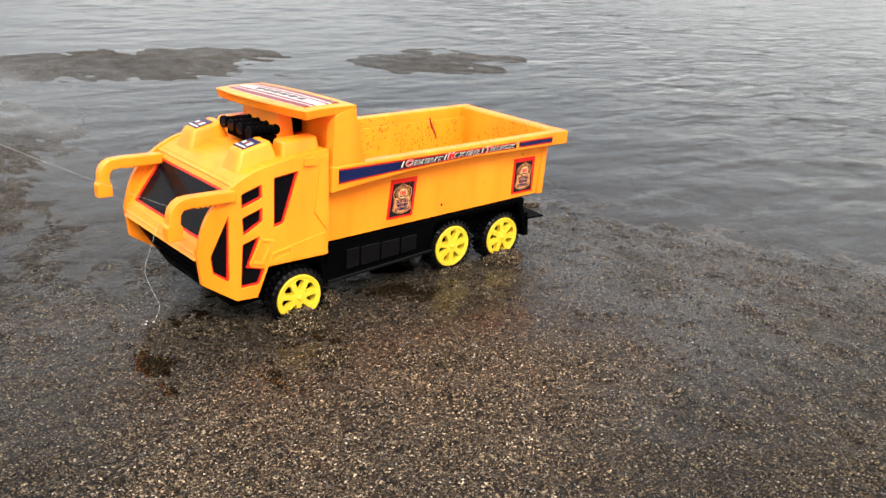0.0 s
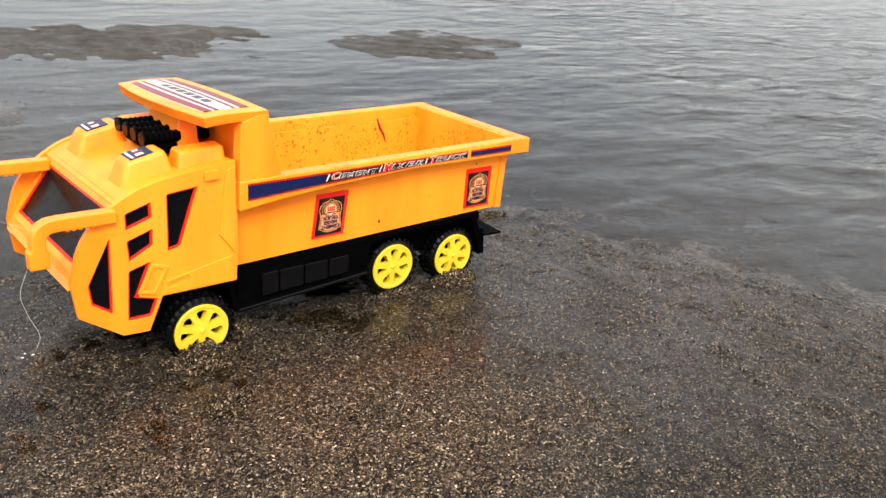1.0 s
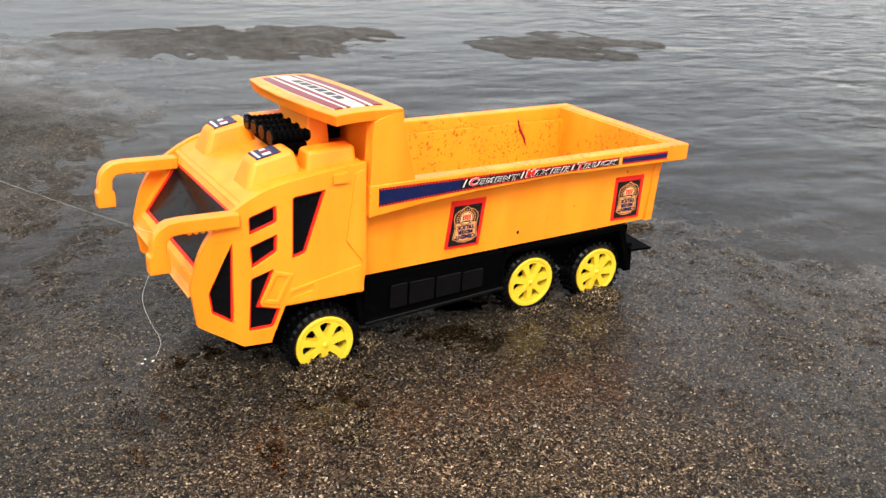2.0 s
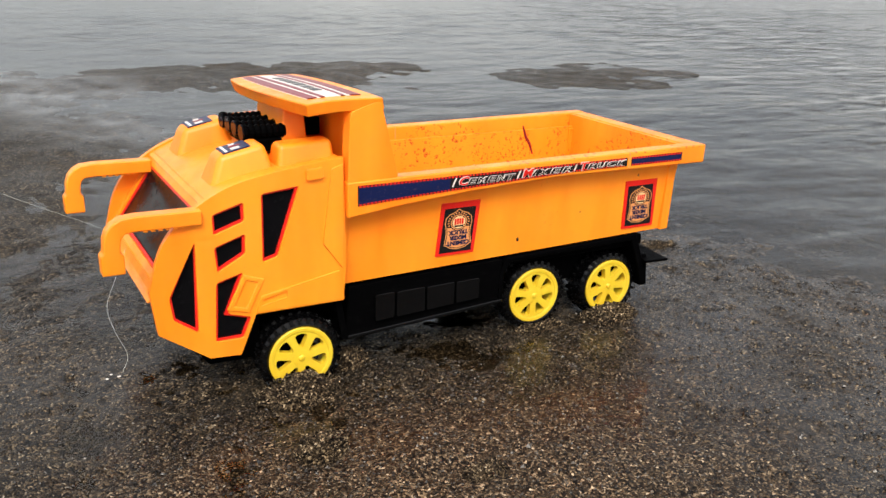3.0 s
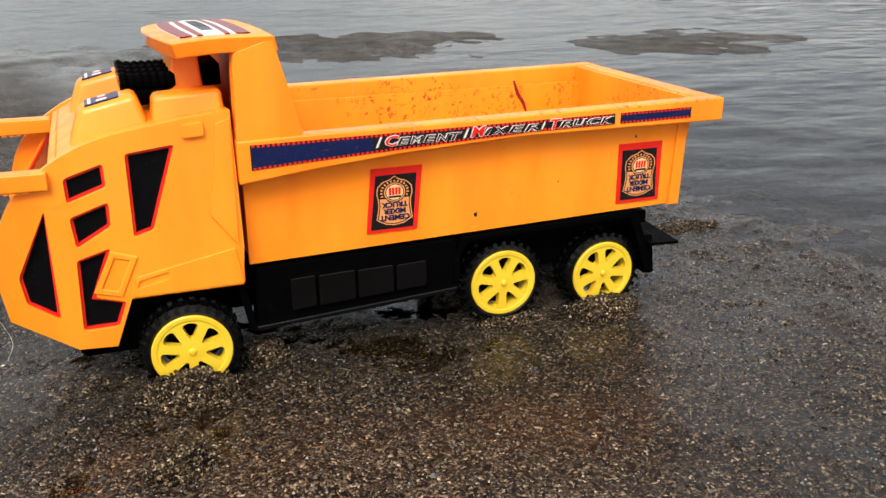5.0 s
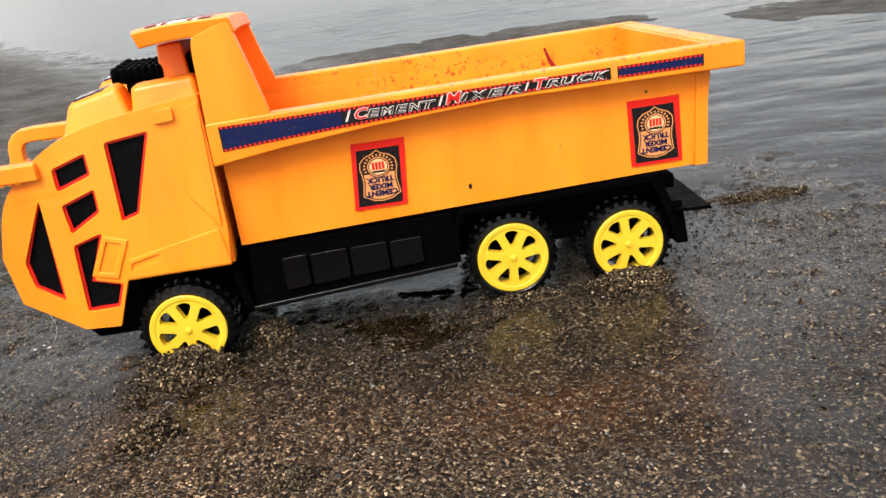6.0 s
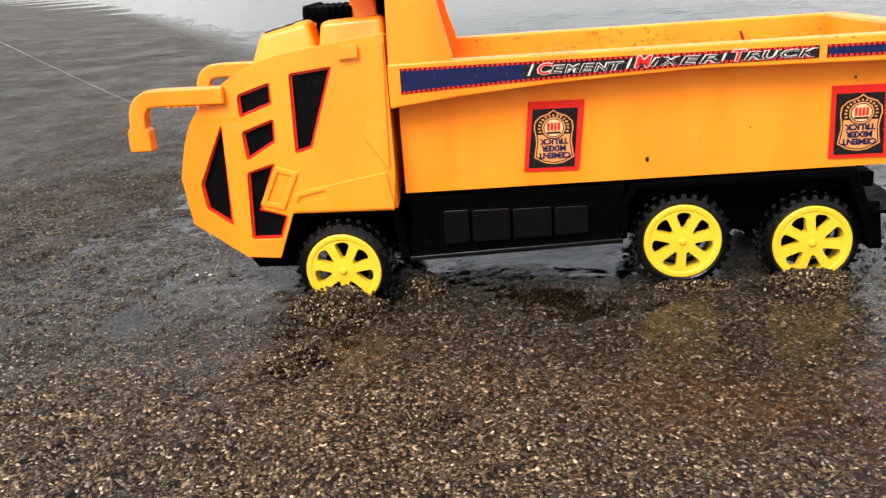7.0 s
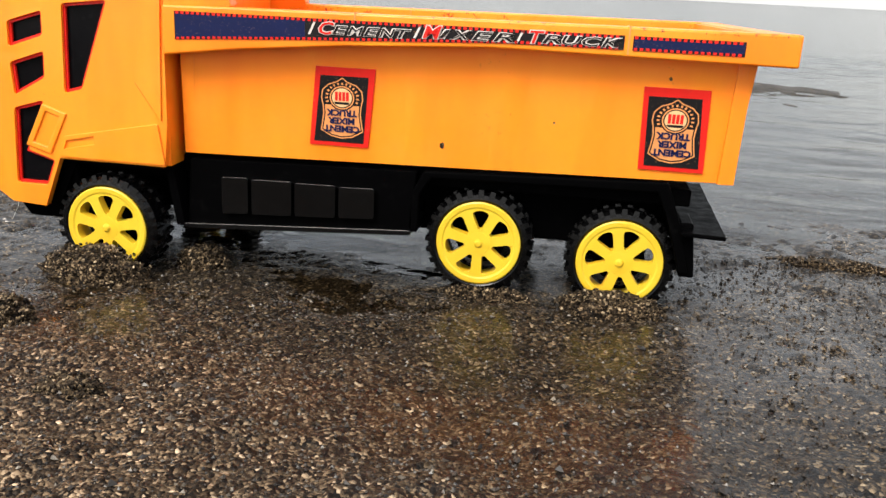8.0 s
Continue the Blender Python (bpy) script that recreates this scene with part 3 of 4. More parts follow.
# roof humps with small printed plates, raised blocks behind them
for s, y in ((1, 0.033), (-1, 0.107)):
    hump = part("roof_hump", hexa(bmesh.new(), [(-0.0425, y - 0.0135, 0.1225), (-0.0040, y - 0.0145, 0.1285), (-0.0040, y + 0.0145, 0.1285), (-0.0425, y + 0.0135, 0.1225)], [(-0.0350, y - 0.0085, 0.1425), (-0.0095, y - 0.0095, 0.1482), (-0.0095, y + 0.0095, 0.1482), (-0.0350, y + 0.0085, 0.1425)]), M_orange, truck, bevel=0.0036)
    for name, mat, a, b, c, d in (("plate", M_navy, 0.08, 0.72, -0.85, 0.85), ("plate_bar", M_white, 0.14, 0.20, -0.80, 0.80), ("plate_bar", M_white, 0.30, 0.50, -0.62, -0.20), ("plate_bar", M_maroon, 0.30, 0.56, -0.05, 0.25), ("plate_bar", M_white, 0.34, 0.48, 0.38, 0.70)):
        lift = 0.0003 if name == "plate" else 0.0005
        q = [(-0.0342 + 0.024 * f, y + 0.0084 * g, 0.1427 + 0.0054 * f) for f, g in ((a, c), (b, c), (b, d), (a, d))]
        part(name, hexa(bmesh.new(), [(p[0], p[1], p[2] - 0.0005) for p in q], [(p[0], p[1], p[2] + lift) for p in q]), mat, hump, "small blue and white printed plate" if name == "plate" else "")
    ya, yb = sorted((y - s * 0.017, y + s * 0.004))
    block = part("roof_block", hexa(bmesh.new(), [(-0.0050, ya, 0.1275), (0.0300, ya, 0.1290), (0.0300, yb, 0.1290), (-0.0050, yb, 0.1275)], [(-0.0025, ya + 0.004, 0.1468), (0.0290, ya + 0.004, 0.1482), (0.0290, yb - 0.003, 0.1482), (-0.0025, yb - 0.003, 0.1468)]), M_orange, truck, bevel=0.0028)
part("roof_pedestal", hexa(bmesh.new(), [(0.0070, 0.044, 0.1280), (0.0250, 0.044, 0.1280), (0.0250, 0.096, 0.1280), (0.0070, 0.096, 0.1280)], [(0.0100, 0.047, 0.1625), (0.0225, 0.047, 0.1625), (0.0225, 0.093, 0.1600), (0.0100, 0.093, 0.1600)]), M_orange, truck, bevel=0.0015)
part("horn_box", box(bmesh.new(), 0.0230, 0.0330, 0.048, 0.092, 0.1450, 0.1560), M_black, truck, bevel=0.001)

# black air horns on the roof: ribbed barrels side by side on a carrier
horns = part("horn_carrier", box(bmesh.new(), -0.009, 0.008, 0.044, 0.092, 0.1380, 0.1455), M_black, truck, "black carrier under the ribbed air horns", bevel=0.001)
for k in range(4):
    y = 0.0480 + k * 0.0132
    bm = bmesh.new()
    prof = []
    for i in range(15):
        x = -0.0145 + i * 0.0018
        r = (0.0050 if i % 2 else 0.0041) if i > 2 else (0.0057, 0.0059, 0.0044)[i]
        prof.append((x, r))
    tube(bm, [(x, y, 0.1492) for x, r in prof], lambda t, prof=prof: prof[round(t * 14)][1] * 0.88, 12)
    horn = part("horn", bm, M_black, horns)
    lens = bmesh.new()
    tube(lens, [(-0.0147, y, 0.1492), (-0.0154, y, 0.1492)], 0.0048, 12)
    part("horn_mouth", lens, M_pane, horn)

# ---- dump bed ----
bed = part("bed_floor", box(bmesh.new(), 0.0360, 0.2830, 0.0170, 0.1250, 0.0640, 0.0670), M_bed, truck)


def skew(bm):
    """The bed sits slightly askew on its chassis."""
    for v in bm.verts:
        v.co.x -= 0.045 * max(v.co.y - 0.003, 0) * min(max((v.co.x - 0.05) / 0.25, 0), 1)
    return bm


skew_done = bmesh.new()
skew_done.from_mesh(bed.data)
skew(skew_done)
skew_done.to_mesh(bed.data)
skew_done.free()
B_Y0, B_Y1 = 0.0145, 0.1275
low_line = lambda x: 0.0585 + (x - 0.034) * 0.0225
for near in (True, False):
    yo = B_Y0 if near else B_Y1
    s = 1 if near else -1
    bm = bmesh.new()
    n = 26
    rows = []
    for i in range(n + 1):
        x = 0.0340 + (0.2840 - 0.0340) * i / n
        zl = low_line(x)
        rib = -0.0005 * s if i % 4 == 0 and 0 < i < n else 0.0
        rows.append([bm.verts.new(c) for c in ((x, yo + s * 0.0022, zl), (x, yo + rib, 0.1180), (x, yo + s * 0.003, 0.1180), (x, yo + s * 0.0052, zl))])
    for a, b in zip(rows, rows[1:]):
        for k in range(4):
            bm.faces.new((a[k], a[(k + 1) % 4], b[(k + 1) % 4], b[k]))
    bm.faces.new(rows[0][::-1]), bm.faces.new(rows[-1])
    side = part("bed_side", skew(bm), M_bed, truck, "orange bed side with red-brown dirt specks")
    # rim ledge: a stout lip that deepens to the front
    rim_outline = [(0.0310, 0.1045), (0.0680, 0.1090), (0.1150, 0.1130), (0.1750, 0.1160), (0.3000, 0.1150), (0.3000, 0.1280), (0.0600, 0.1265), (0.0310, 0.1260)]
    y_a, y_b = (0.0030, 0.0125) if near else (0.1400, 0.1305)
    rim = part("bed_rim", skew(slab(bmesh.new(), rim_outline, y_a, y_b)), M_bed, truck, bevel=0.0011)
    # corner pillar that carries the canopy
    pillar = [(0.0310, 0.1060), (0.0325, 0.1600), (0.0335, 0.1665), (0.0515, 0.1725), (0.0572, 0.1500), (0.0630, 0.1262)]
    if not near:
        pillar = [(x, z - 0.0062 if z > 0.14 else z) for x, z in pillar]
    part("pillar", slab(bmesh.new(), rounded(pillar, 0.002, 3), y_a + s * 0.0008, y_a + s * 0.010), M_orange, truck, bevel=0.001)
    # lower rear gusset
    part("corner_fillet", skew(hexa(bmesh.new(), [(0.2780, yo - s * 0.0006, low_line(0.278)), (0.2846, yo - s * 0.0006, low_line(0.2846)), (0.2846, yo + s * 0.004, low_line(0.2846)), (0.2780, yo + s * 0.004, low_line(0.278))], [(0.2800, yo - s * 0.0006, 0.1165), (0.2862, yo - s * 0.0006, 0.1165), (0.2862, yo + s * 0.004, 0.1165), (0.2800, yo + s * 0.004, 0.1165)])), M_bed, side)
part("tailgate", skew(hexa(bmesh.new(), [(0.2800, 0.0170, low_line(0.28)), (0.2835, 0.0170, low_line(0.28)), (0.2835, 0.1250, low_line(0.28)), (0.2800, 0.1250, low_line(0.28))], [(0.2850, 0.0125, 0.1270), (0.2880, 0.0125, 0.1270), (0.2880, 0.1300, 0.1270), (0.2850, 0.1300, 0.1270)])), M_bed, truck, "orange tailgate with dirt specks")
part("rear_rim", skew(box(bmesh.new(), 0.2875, 0.3000, 0.0125, 0.1305, 0.1150, 0.1278)), M_bed, truck, bevel=0.0011)
front_wall = part("bed_front_wall", hexa(bmesh.new(), [(0.0350, 0.0170, 0.0600), (0.0385, 0.0170, 0.0600), (0.0385, 0.1250, 0.0600), (0.0350, 0.1250, 0.0600)], [(0.0400, 0.0110, 0.1690), (0.0440, 0.0110, 0.1690), (0.0440, 0.1310, 0.1630), (0.0400, 0.1310, 0.1630)]), M_orange, truck)
# canopy over the cab: a curved plate with a thick lip
can_top = curve_through([(0.0525, 0.1738), (0.0360, 0.1740), (0.0200, 0.1738), (0.0040, 0.1728), (-0.0010, 0.1722)], 3)
bm = bmesh.new()
rows = []
for x, z in can_top:
    crown = [(u, 0.0014 * (1 - (2 * u - 1) ** 2) - 0.0068 * u) for u in (0.0, 0.06, 0.25, 0.5, 0.75, 0.94, 1.0)]
    bow = 0.008 * max(0.0, (0.03 - x) / 0.03)
    rows.append([bm.verts.new((x + bow * abs(2 * u - 1) ** 2, 0.0032 + u * 0.1366, z + c)) for u, c in crown] + [bm.verts.new((x + bow * abs(2 * u - 1) ** 2 + 0.002, 0.0050 + u * 0.1330, z + c - 0.0074)) for u, c in reversed(crown)])
for a, b in zip(rows, rows[1:]):
    for k in range(len(a)):
        bm.faces.new((a[k], b[k], b[(k + 1) % len(a)], a[(k + 1) % len(a)]))
bm.faces.new(rows[0]), bm.faces.new(rows[-1][::-1])
canopy = part("canopy", bm, M_orange, truck, bevel=0.0018)


def can_z(x, u):
    for (xa, za), (xb, zb) in zip(can_top, can_top[1:]):
        if xb <= x <= xa:
            return za + (zb - za) * (xa - x) / (xa - xb) + 0.0014 * (1 - (2 * u - 1) ** 2) - 0.0068 * u
    return 0.17


def canopy_strip(name, mat, u0, u1, x0, x1, lift, label=""):
    """A printed band on the canopy that follows its crown."""
    bm = bmesh.new()
    rows = []
    for i in range(13):
        u = u0 + (u1 - u0) * i / 12
        bow = lambda x: 0.008 * max(0.0, (0.03 - x) / 0.03) * abs(2 * u - 1) ** 2
        rows.append([bm.verts.new((x + bow(x), 0.0032 + u * 0.1366, can_z(x, u) + d)) for x, d in ((x0, lift), ((x0 + x1) / 2, lift), (x1, lift), (x1, lift - 0.002), (x0, lift - 0.002))])
    for a, b in zip(rows, rows[1:]):
        for k in range(5):
            bm.faces.new((a[k], b[k], b[(k + 1) % 5], a[(k + 1) % 5]))
    bm.faces.new(rows[0]), bm.faces.new(rows[-1][::-1])
    return part(name, bm, mat, canopy, label)


canopy_strip("printed_film", M_white, 0.08, 0.92, 0.0440, 0.0080, 0.0004, "white and maroon striped printed film")
for a, b in ((0.0082, 0.0150), (0.0178, 0.0208), (0.0322, 0.0346), (0.0375, 0.0438)):
    canopy_strip("maroon_band", M_maroon, 0.08, 0.92, b, a, 0.0006)
for k in range(6):
    canopy_strip("ink_mark", M_ink, 0.24 + k * 0.09, 0.305 + k * 0.09, 0.0300, 0.0240, 0.0006)

# dirt-dark crack in the far bed wall and seams across the rim
crack = [(0.196, 0.1215), (0.199, 0.1130), (0.2035, 0.1060), (0.206, 0.0985)]
bm = bmesh.new()
tube(bm, [(x + 0.035, 0.1240, z) for x, z in crack], lambda t: 0.0007 + 0.0006 * math.sin(t * 3.1), 6)
part("crack", bm, M_maroon, truck, "dark crack in the bed wall")
for x, ya, yb in ((0.118, 0.0028, 0.0127), (0.2325, 0.0028, 0.0127), (0.124, 0.1303, 0.1402)):
    part("rim_seam", box(bmesh.new(), x, x + 0.0006, ya, yb, 0.1165, 0.12815 - (0.3 - x) * 0.005), M_gold, truck)

# ---- printed films on the near side ----
def badge(x, z, dx):
    """A red-edged black film with a copper shield and upside-down words."""
    w, h, y = 0.0275, 0.0355, B_Y0 - 0.0001
    lean = lambda px, pz: 0.0022 * (0.118 - pz) / 0.059
    red = part("badge", slab(bmesh.new(), [(x + dx, z), (x + dx + w, z), (x + w, z + h), (x, z + h)], y - 0.0007, y + 0.0002, (), lean), M_red, truck, "red-edged black film with copper shield")
    part("ink_field", slab(bmesh.new(), [(x + dx + 0.0022, z + 0.0018), (x + dx + w - 0.0022, z + 0.0018), (x + w - 0.0032, z + h - 0.0038), (x + 0.0022, z + h - 0.0038)], y - 0.0009, y, (), lean), M_ink, red)
    cx, b = x + w / 2 + dx * 0.5, z + 0.0035
    half = [(0.0, 0.0), (0.0045, 0.0008), (0.0092, 0.0036), (0.0086, 0.0075), (0.0081, 0.0115), (0.0084, 0.0150), (0.0091, 0.0182), (0.0086, 0.0218), (0.0062, 0.0244), (0.0024, 0.0258), (0.0, 0.0276)]
    shield = [(cx + px * 1.08, b + pz) for px, pz in half] + [(cx - px * 1.08, b + pz) for px, pz in half[-2:0:-1]]
    part("shield_line", slab(bmesh.new(), shield, y - 0.00105, y - 0.0002, [inset(shield, 0.0005)], lean), M_gold, red)
    field = [(px, pz) for px, pz in inset(shield, 0.0011) if pz < b + 0.0165]
    part("shield", slab(bmesh.new(), sorted(field, key=lambda p: math.atan2(p[1] - b - 0.009, p[0] - cx)), y - 0.00105, y - 0.0002, (), lean), M_gold, red, "copper shield")
    for k in range(15):
        a = math.pi * (k - 1.2) / 11.6
        part("shield_tick", slab(bmesh.new(), [(cx + r * math.cos(a + w), b + 0.0186 + r * 0.86 * math.sin(a + w)) for r, w in ((0.0066, -0.06), (0.0078, -0.05), (0.0078, 0.05), (0.0066, 0.06))], y - 0.00105, y - 0.0002, (), lean), M_gold, red)
    for rr, mat, d in ((0.0063, M_ink, 0.00115), (0.0057, M_gold, 0.00125), (0.0051, M_ink, 0.00130), (0.0046, M_cream, 0.00135)):
        part("disc", slab(bmesh.new(), [(cx + rr * math.cos(a * math.pi / 12), b + 0.0186 + rr * 0.92 * math.sin(a * math.pi / 12)) for a in range(24)], y - d, y - 0.0002, (), lean), mat, red)
    for k in range(4):
        xx = cx - 0.0032 + k * 0.0017
        part("red_bar", slab(bmesh.new(), [(xx, b + 0.0172), (xx + 0.0013, b + 0.0172), (xx + 0.0013, b + 0.0212), (xx, b + 0.0212)], y - 0.00145, y - 0.0002, (), lean), M_red, red)
    part("base_bar", slab(bmesh.new(), [(cx - 0.0030, b + 0.0156), (cx + 0.0030, b + 0.0156), (cx + 0.0036, b + 0.0167), (cx - 0.0036, b + 0.0167)], y - 0.00145, y - 0.0002, (), lean), M_ink, red)
    for k, word in enumerate(("CEMENT", "MIXER", "TRUCK")):
        zz = b + 0.0047 + k * 0.0036
        lettering("printed_word", word, M_navy, red, (cx, y - 0.0012 + lean(0, zz), zz), 0.0027, 1.10, 0, 0.00012, 0.045, 180)
    return red


badge(0.0985, 0.0675, -0.0030)
badge(0.2425, 0.0678, 0.0012)

FILM_Y = 0.0030
stripe_top = lambda x: 0.1238 + (x - 0.037) * 0.0016
stripe_low = lambda x: 0.1115 + min(max(x - 0.037, 0) / 0.150, 1.0) ** 0.85 * 0.0068
def stripe(name, mat, x0, x1, inset_z, lift, label, parent, slant=0.0):
    n = 8
    xs = [x0 + (x1 - x0) * i / n for i in range(n + 1)]
    line = [(x + slant * 0.5, stripe_top(x) - inset_z) for x in xs] + [(x - slant * 0.5, stripe_low(x) + inset_z) for x in reversed(xs)]
    return part(name, slab(bmesh.new(), line, FILM_Y - lift, FILM_Y + 0.0003), mat, parent, label)


film = stripe("side_film", M_ink, 0.0370, 0.2310, 0.0, 0.0003, "dark printed film along the bed rim", truck)
film_rear = stripe("side_film", M_ink, 0.2345, 0.2785, 0.0, 0.0003, "short dark printed film at the rim end", truck)
stripe("blue_field", M_navy, 0.0376, 0.0965, 0.0011, 0.0005, "navy blue field", film)
stripe("blue_field", M_navy, 0.2349, 0.2781, 0.0011, 0.0005, "navy blue field", film_rear)
for x0, x1, owner in ((0.0378, 0.2305, film), (0.2350, 0.2780, film_rear)):
    k = 0
    x = x0
    while x < x1 - 0.0012:
        for edge, sgn in ((stripe_top, -1), (stripe_low, 1)):
            z0 = edge(x) + sgn * 0.0001
            z1 = edge(x) + sgn * 0.0012
            part("red_dash", slab(bmesh.new(), [(x, z0), (x + 0.0013, z0), (x + 0.0013, z1), (x, z1)], FILM_Y - 0.0006, FILM_Y), M_red, owner)
        x += 0.0024


def caption(word, x0, x1, first):
    """One word: a red capital, smaller white capitals, each with an outline behind."""
    xm = (x0 + x1) / 2
    zc = (stripe_top(xm) + stripe_low(xm)) / 2
    part("light_slash", slab(bmesh.new(), [(x0 - 0.0046, zc - 0.0026), (x0 - 0.0036, zc - 0.0026), (x0 - 0.0012, zc + 0.0026), (x0 - 0.0022, zc + 0.0026)], FILM_Y - 0.0006, FILM_Y), M_white, film)
    h = 0.0042
    for mat, lift, weight in ((M_white, 0.0006, 0.06), (M_red, 0.0009, 0.015)):
        lettering("capital", word[0], mat, film, (x0 + 0.0026, FILM_Y - lift, zc), h + 0.0008, 1.30, 0.25, 0.0002, weight)
    for mat, lift, weight in ((M_white, 0.0006, 0.055), (M_ink, 0.0009, 0.0)):
        pitch = (x1 - x0 - 0.0062) / sum(0.55 if c == "I" else 1.0 for c in word[1:])
        x = x0 + 0.0062
        for c in word[1:]:
            wide = pitch * (0.55 if c == "I" else 1.0)
            o = lettering("letter", c, mat, film, (0, FILM_Y - lift, zc - 0.0004), h - 0.0006, 1.0, 0.25, 0.0002, weight)
            xs = [v.co.x for v in o.data.vertices]
            a, b = min(xs), max(xs)
            f = wide * (1.06 if weight else 0.98) / (b - a)
            for v in o.data.vertices:
                v.co.x = x + wide / 2 + (v.co.x - (a + b) / 2) * f
            x += wide


caption("CEMENT", 0.1025, 0.1430, True)
caption("MIXER", 0.1485, 0.1865, False)
caption("TRUCK", 0.1915, 0.2300, False)
bpy.context.view_layer.update()

# ---- chassis ----
chassis = part("chassis", box(bmesh.new(), -0.045, 0.262, 0.036, 0.104, 0.026, 0.0500), M_black, truck, "black wet plastic chassis", bevel=0.002)
part("underbody", box(bmesh.new(), -0.028, 0.034, 0.024, 0.116, 0.0440, 0.0560), M_black, chassis)
part("subframe", box(bmesh.new(), 0.030, 0.268, 0.022, 0.118, 0.0510, 0.0588), M_black, chassis, bevel=0.001)
for s, y in ((1, 0.0125), (-1, 0.1275)):
    # side skirt with four raised lockers
    tank = part("side_skirt", slab(bmesh.new(), [(0.0335, 0.0245), (0.0360, 0.0560), (0.1455, 0.0585), (0.1430, 0.0300)], y + s * 0.003, y + s * 0.016), M_black, chassis, "black side skirt with locker panels", bevel=0.001)
    for x0, x1 in ((0.0525, 0.0655), (0.0672, 0.0868), (0.0883, 0.1080), (0.1095, 0.1265)):
        tilt = 0.0255 + (x0 - 0.03) * 0.050
        part("locker_panel", slab(bmesh.new(), rounded([(x0, tilt + 0.0045), (x1, tilt + 0.0055), (x1, 0.0495), (x0, 0.0490)], 0.0012, 2), y, y + s * 0.004), M_gloss, tank, bevel=0.0018)
    part("step_bar", hexa(bmesh.new(), [(0.0330, y - s * 0.001, 0.0225), (0.1440, y - s * 0.001, 0.0290), (0.1440, y + s * 0.006, 0.0290), (0.0330, y + s * 0.006, 0.0225)], [(0.0330, y - s * 0.001, 0.0252), (0.1440, y - s * 0.001, 0.0317), (0.1440, y + s * 0.006, 0.0317), (0.0330, y + s * 0.006, 0.0252)]), M_gloss, tank, bevel=0.0006)
    # arch over the rear wheels
    arch = [(0.1435, 0.0300), (0.1435, 0.0490), (0.1485, 0.0590), (0.2570, 0.0625), (0.2640, 0.0450), (0.2700, 0.0220), (0.2660, 0.0220), (0.2590, 0.0440), (0.2530, 0.0580), (0.1520, 0.0560), (0.1470, 0.0480), (0.1465, 0.0300)]
    part("wheel_arch", slab(bmesh.new(), arch, y + s * 0.0025, y + s * 0.028), M_black, chassis, bevel=0.0008)
    part("mud_flap", hexa(bmesh.new(), [(0.2660, y + s * 0.004, 0.0200), (0.2730, y + s * 0.004, 0.0200), (0.2730, y + s * 0.026, 0.0200), (0.2660, y + s * 0.026, 0.0200)], [(0.2640, y + s * 0.004, 0.0450), (0.2700, y + s * 0.004, 0.0450), (0.2700, y + s * 0.026, 0.0450), (0.2640, y + s * 0.026, 0.0450)]), M_black, chassis, bevel=0.001)
    # front arch
    part("front_arch", slab(bmesh.new(), [(-0.0330, 0.030), (-0.0240, 0.0530), (0.0290, 0.0530), (0.0340, 0.0240), (0.0300, 0.0240), (0.0255, 0.0500), (-0.0205, 0.0500), (-0.0300, 0.0300)], y - s * 0.001, y + s * 0.02), M_black, chassis)
part("tail_plate", hexa(bmesh.new(), [(0.2640, 0.010, 0.0405), (0.2830, 0.008, 0.0405), (0.2850, 0.120, 0.0405), (0.2640, 0.120, 0.0405)], [(0.2640, 0.010, 0.0425), (0.2830, 0.008, 0.0425), (0.2850, 0.120, 0.0425), (0.2640, 0.120, 0.0425)]), M_black, chassis, "black tail plate", bevel=0.0006)


# the cab and bed sit a few degrees askew on the running gear
for o in truck.children_recursive:
    if o is chassis or o.parent is chassis or (o.parent and o.parent.parent is chassis):
        continue
    for v in o.data.vertices:
        v.co.x -= 0.060 * (v.co.y - 0.004)


# ---- wheels ----
TYRE_R, RIM_R, WHEEL_W = 0.0250, 0.0197, 0.018


def lug_mesh(s, row):
    """One tread block, outer or inner row."""
    ya, yb = (-0.0002, 0.0085) if row == 0 else (0.0095, 0.0176)
    bm = hexa(bmesh.new(), [(TYRE_R - 0.0035, ya * s, -0.0014), (TYRE_R - 0.0035, ya * s, 0.0014), (TYRE_R - 0.0035, yb * s, 0.0017), (TYRE_R - 0.0035, yb * s, -0.0011)], [(TYRE_R + 0.0002, ya * s + 0.0008 * s, -0.0011), (TYRE_R + 0.0002, ya * s + 0.0008 * s, 0.0011), (TYRE_R + 0.0003, yb * s, 0.0014), (TYRE_R + 0.0003, yb * s, -0.0008)])
    bmesh.ops.recalc_face_normals(bm, faces=bm.faces)
    me = bpy.data.meshes.new("tread_lug")
    bm.to_mesh(me)
    bm.free()
    me.materials.append(M_tyre)
    return me


LUGS = {s: [lug_mesh(s, 0), lug_mesh(s, 1)] for s in (1, -1)}


